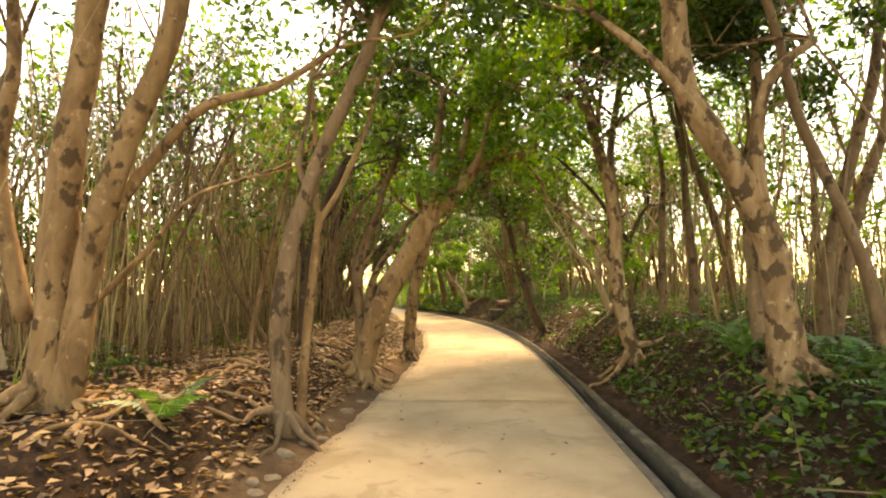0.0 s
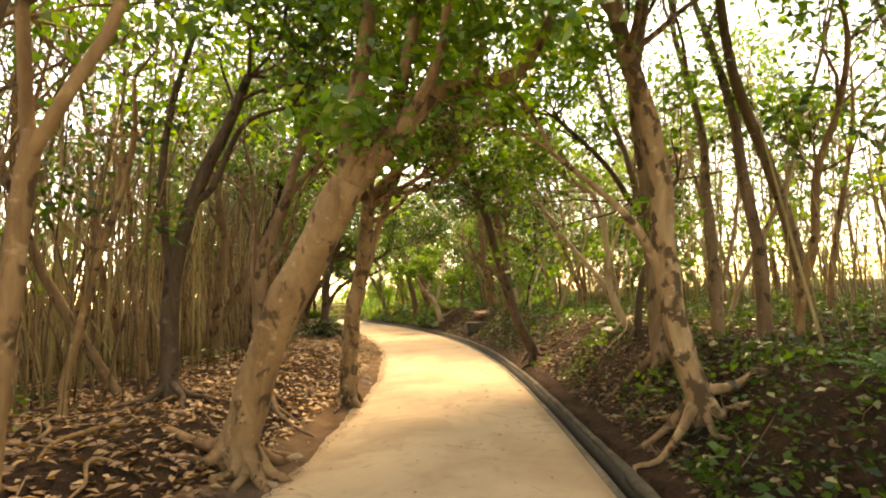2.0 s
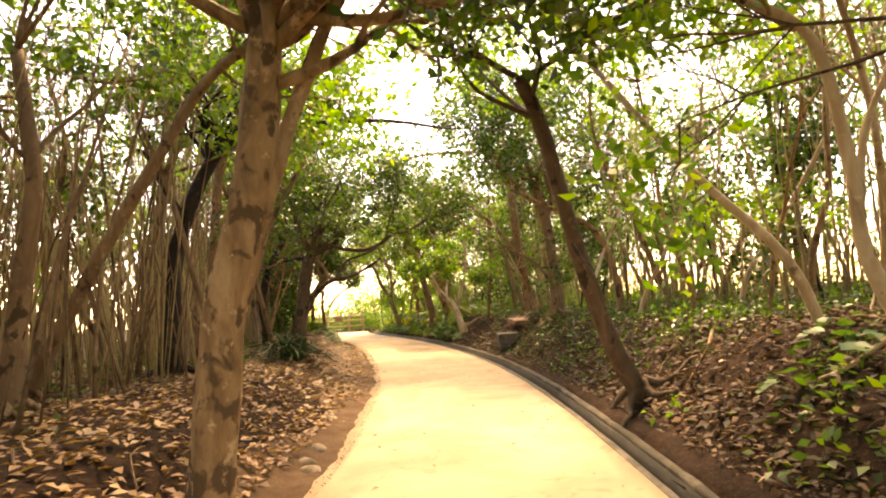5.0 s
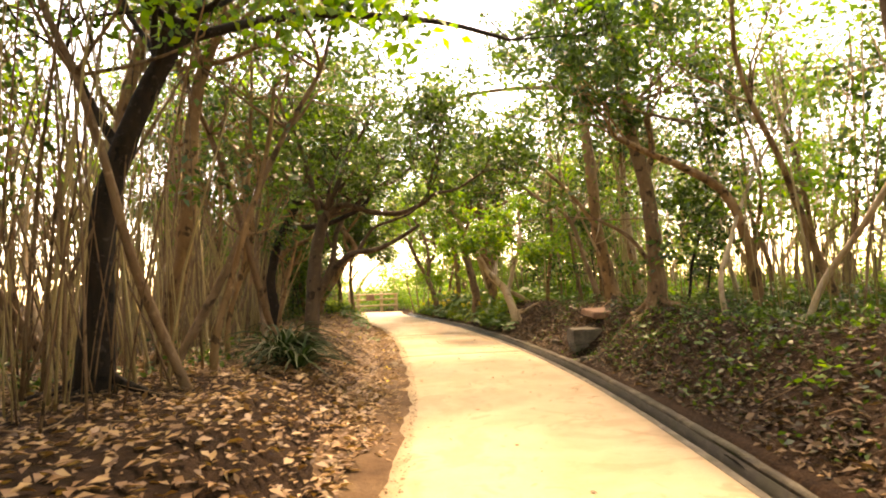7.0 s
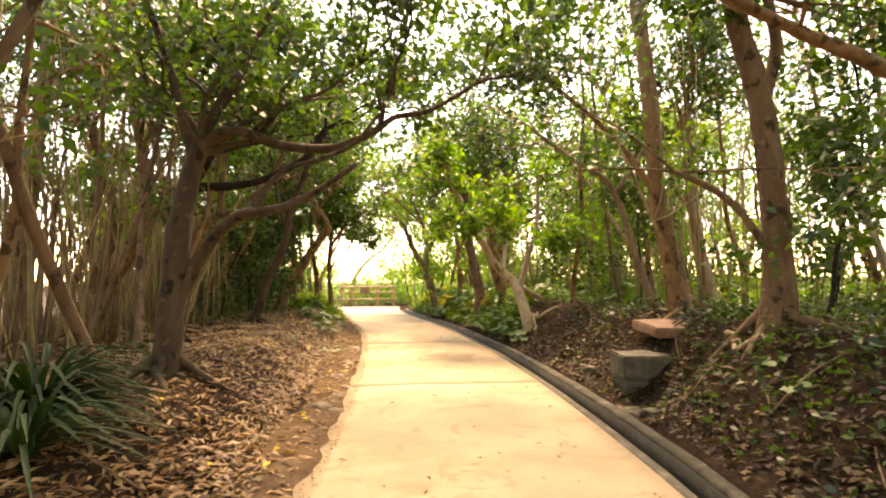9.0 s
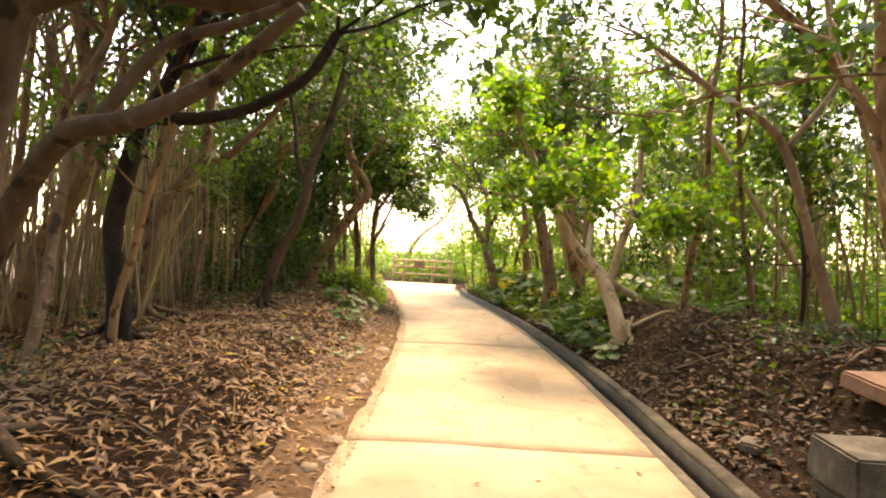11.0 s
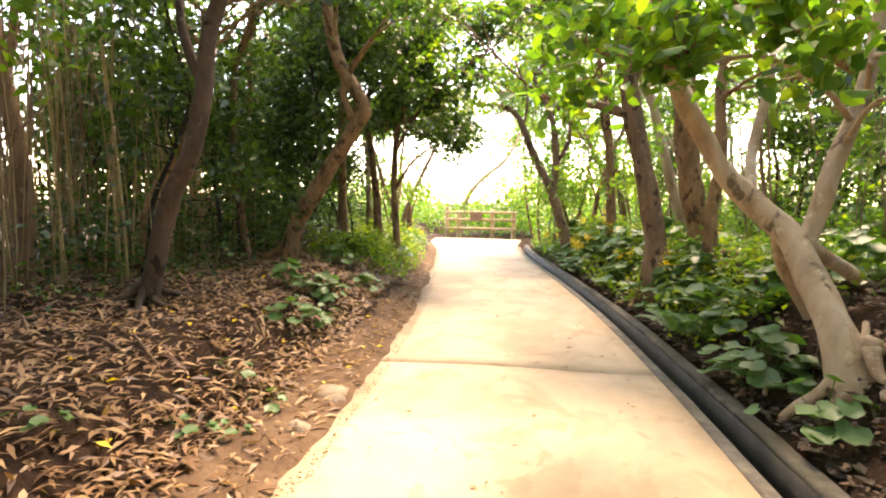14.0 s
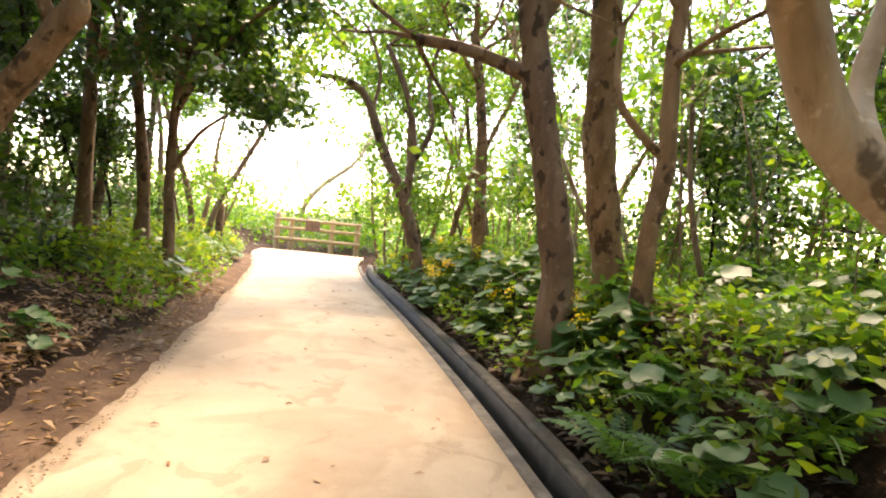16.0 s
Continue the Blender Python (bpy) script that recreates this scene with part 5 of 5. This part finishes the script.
# ---- round-leaved plants with yellow flowers ----
def round_leaf(seed, r, height, out, a):
    rg = random.Random(seed)
    n, v, f = 14, [], []
    base, c = Vector((0, 0, 0)), Vector((math.cos(a) * out, math.sin(a) * out, height))
    tilt = Matrix.Rotation(rg.uniform(0.15, 0.6), 3, Vector((-math.sin(a), math.cos(a), 0))) @ Matrix.Rotation(rg.uniform(0, 6.28), 3, "Z")
    v.append(c)
    for ring, q in ((1, 0.55), (2, 1.0)):
        for k in range(n):
            b = math.tau * (k + 0.5) / n
            notch = 0.45 if ring == 2 and k in (0, n - 1) else 1.0
            rr = r * q * notch * (1 + 0.06 * math.sin(b * 7 + seed))
            z = -0.12 * r if ring == 1 else 0.1 * r * math.sin(b * 3 + seed)
            v.append(c + tilt @ Vector((math.cos(b) * rr, math.sin(b) * rr, z)))
    for k in range(0, n, 2):
        f.append((0, 1 + k, 1 + (k + 1) % n, 1 + (k + 2) % n))
    for k in range(n):
        k2 = (k + 1) % n
        f.append((1 + k, 1 + n + k, 1 + n + k2, 1 + k2))
    b0 = len(v)
    for i in range(3):
        u = i / 2
        p = base.lerp(c, u) + Vector((0, 0, 0.25 * out * u * (1 - u)))
        for k in range(4):
            v.append(p + Vector((math.cos(k * 1.571), math.sin(k * 1.571), 0)) * 0.004)
        if i:
            for k in range(4):
                f.append((b0 + i * 4 - 4 + k, b0 + i * 4 - 4 + (k + 1) % 4, b0 + i * 4 + (k + 1) % 4, b0 + i * 4 + k))
    return mesh_from("round_leaf", [tuple(q) for q in v], f, LEAF_GROUND)


def flower_stalk(seed, height, a):
    tb = Tubes()
    lean = Vector((math.cos(a) * 0.12, math.sin(a) * 0.12, height))
    tb.add([(0, 0, 0), tuple(lean * 0.55 + Vector((0.01, 0, 0))), tuple(lean)], [0.005, 0.004, 0.003], 4, 3)
    rs = np.random.RandomState(seed)
    c = np.array(tuple(lean)) + rs.normal(size=(34, 3)) * np.array((0.04, 0.04, 0.035))
    return tb.mesh("flower_stalk", LEAF_LIME), leaf_cloud("flower_head", c, rs.uniform(0.025, 0.045, 34), YELLOW, rs, 0.5, 0.3, 0.0)


def round_plant(seed, leaves, flowers, big):
    rg = random.Random(seed)
    root = thing("round_leaf_plant", (0, 0, 0), "clump of glossy round green leaves" + (" with yellow flowers" if flowers else " on long stalks"), "plant", "round-leaved plants")
    for k in range(leaves):
        u = rg.random()
        put("round_leaf", round_leaf(seed * 50 + k, big * rg.uniform(0.55, 1.05), 0.08 + 0.3 * (1 - u) * rg.uniform(0.6, 1.1), 0.06 + 0.34 * u ** 0.7, rg.uniform(0, 6.28)), root)
    for k in range(flowers):
        stalk, head = flower_stalk(seed * 70 + k, rg.uniform(0.45, 0.65), rg.uniform(0, 6.28))
        s = put("flower_stalk", stalk, root)
        tagged(put("flower_head", head, s, "yellow daisy-like flower head"), kind="stuff")
    return root


ROUND = [round_plant(1, 20, 0, 0.12), round_plant(2, 16, 0, 0.1), round_plant(3, 18, 1, 0.11), round_plant(4, 22, 2, 0.1), round_plant(5, 7, 0, 0.11)]


def set_plants(spec, count, d_range, y_range, side, kinds, scale=(0.8, 1.25)):
    for _ in range(count):
        y = spec.uniform(*y_range)
        d = spec.uniform(*d_range)
        x = float(edge_right(y)) + d if side > 0 else float(edge_left(y)) - d
        copy_thing(ROUND[spec.choice(kinds)], pose(*on_ground(x, y, -0.01), 0, 0, spec.uniform(0, 360)) @ Matrix.Scale(spec.uniform(*scale), 4))


rng = random.Random(91)
set_plants(rng, 34, (0.75, 1.8), (29.6, 37.5), 1, (0, 1, 0, 1, 2))
set_plants(rng, 26, (1.6, 4.0), (29.5, 36), 1, (0, 1, 1, 0))
set_plants(rng, 6, (0.58, 0.82), (28.0, 29.6), 1, (0, 1, 4), (0.8, 1.1))
set_plants(rng, 18, (0.6, 1.6), (36, 43), 1, (2, 3, 0))
set_plants(rng, 6, (0.7, 1.4), (28.9, 30.4), -1, (0, 1), (0.55, 0.85))
set_plants(rng, 4, (0.6, 1.5), (30.9, 32.4), -1, (0, 1), (0.6, 0.9))
set_plants(rng, 16, (0.5, 1.6), (35, 45), -1, (1, 2, 3))
set_plants(rng, 5, (1.1, 2.0), (19.5, 22), 1, (4,), (0.45, 0.65))
set_plants(rng, 4, (0.9, 2.0), (10.5, 13), 1, (4,), (0.6, 0.9))
set_plants(rng, 5, (0.5, 1.3), (25.2, 28.2), -1, (4,), (0.4, 0.6))
for k in ROUND:
    for o in (*k.children_recursive, k):
        bpy.data.objects.remove(o)


# ---- ferns ----
def frond(seed, L):
    rg = random.Random(seed)
    v, f = [], []
    for i in range(15):
        u = (i + 0.5) / 15
        p = Vector((L * u, 0, L * (0.75 * u - 0.75 * u * u)))
        w = L * 0.3 * math.sin(math.pi * min(1, u * 0.85 + 0.12)) * (1 - u * 0.4)
        for s in (-1, 1):
            b = len(v)
            tip = p + Vector((w * 0.35, s * w, -w * 0.25 + rg.gauss(0, 0.005)))
            side = Vector((L * 0.028, 0, 0.004))
            v += [p - side * 0.6, p.lerp(tip, 0.5) - side, tip, p.lerp(tip, 0.5) + side]
            f.append((b, b + 1, b + 2, b + 3))
    for i in range(6):
        u0, u1 = i / 6, (i + 1) / 6
        b = len(v)
        for u in (u0, u1):
            q = Vector((L * u, 0, L * (0.75 * u - 0.75 * u * u) - 0.003))
            v += [q + Vector((0, -0.004, 0)), q + Vector((0, 0.004, 0))]
        f.append((b, b + 1, b + 3, b + 2))
    return mesh_from("frond", [tuple(q) for q in v], f, LEAF_GROUND, False)


FRONDS = [frond(i, L) for i, L in enumerate((0.42, 0.5, 0.58))]


def fern(place, n, seed):
    rg = random.Random(seed)
    root = thing("fern", place, "low green fern with arching feathery fronds", "fern", "ferns on the bank")
    for k in range(n):
        ob = put("frond", FRONDS[rg.randrange(3)], root)
        ob.matrix_basis = pose(0, 0, 0.02, 0, rg.uniform(-35, -5), 360 * (k + rg.uniform(-0.3, 0.3)) / n)


rng = random.Random(17)
for x, y in ((3.55, 3.9), (3.2, 3.2), (3.9, 4.6), (4.3, 5.6), (2.15, 30.4), (2.3, 31.1), (1.95, 30.9), (2.6, 30.2), (3.2, 31.6), (3.5, 30.6), (4.2, 7.2), (3.7, 6.3), (-2.2, 4.6), (4.0, 28.0)):
    fern(on_ground(x, y), 9, int(x * 100 + y * 10))


# ---- surface roots and sticks on the litter ----
rng = random.Random(63)
for k in range(26):
    y = rng.uniform(3.5, 10) if k < 14 else rng.uniform(10, 31)
    side = -1 if k < 18 else 1
    x = float(edge_left(y)) - rng.uniform(0.5, 2.6) if side < 0 else float(edge_right(y)) + rng.uniform(0.9, 2.8)
    a, L, q, pts = rng.uniform(0, 6.28), rng.uniform(0.6, 1.5), Vector((x, y, 0)), []
    for i in range(6):
        pts.append((q.x, q.y, float(ground_height(q.x, q.y)) + (0.035 if 0 < i < 5 else -0.03) + rng.uniform(0, 0.05) * (k < 14)))
        a += rng.gauss(0, 0.6)
        q = q + Vector((math.cos(a), math.sin(a), 0)) * (L / 5)
        if float(edge_left(q.y)) - 0.2 < q.x < float(edge_right(q.y)) + 0.6:
            break
    if len(pts) < 3:
        continue
    tb = Tubes()
    r = rng.uniform(0.018, 0.042)
    tb.add(pts, [r * (1 - 0.12 * i) for i in range(len(pts))], 7, 4, 0.25)
    o = pts[0]
    ob = put("surface_root", tb.mesh("surface_root", BARK_TAN if k < 18 else BARK_PALE, o))
    ob.location = o
    tagged(ob, "gnarled tan root winding over the leaf litter", "root", "surface roots")
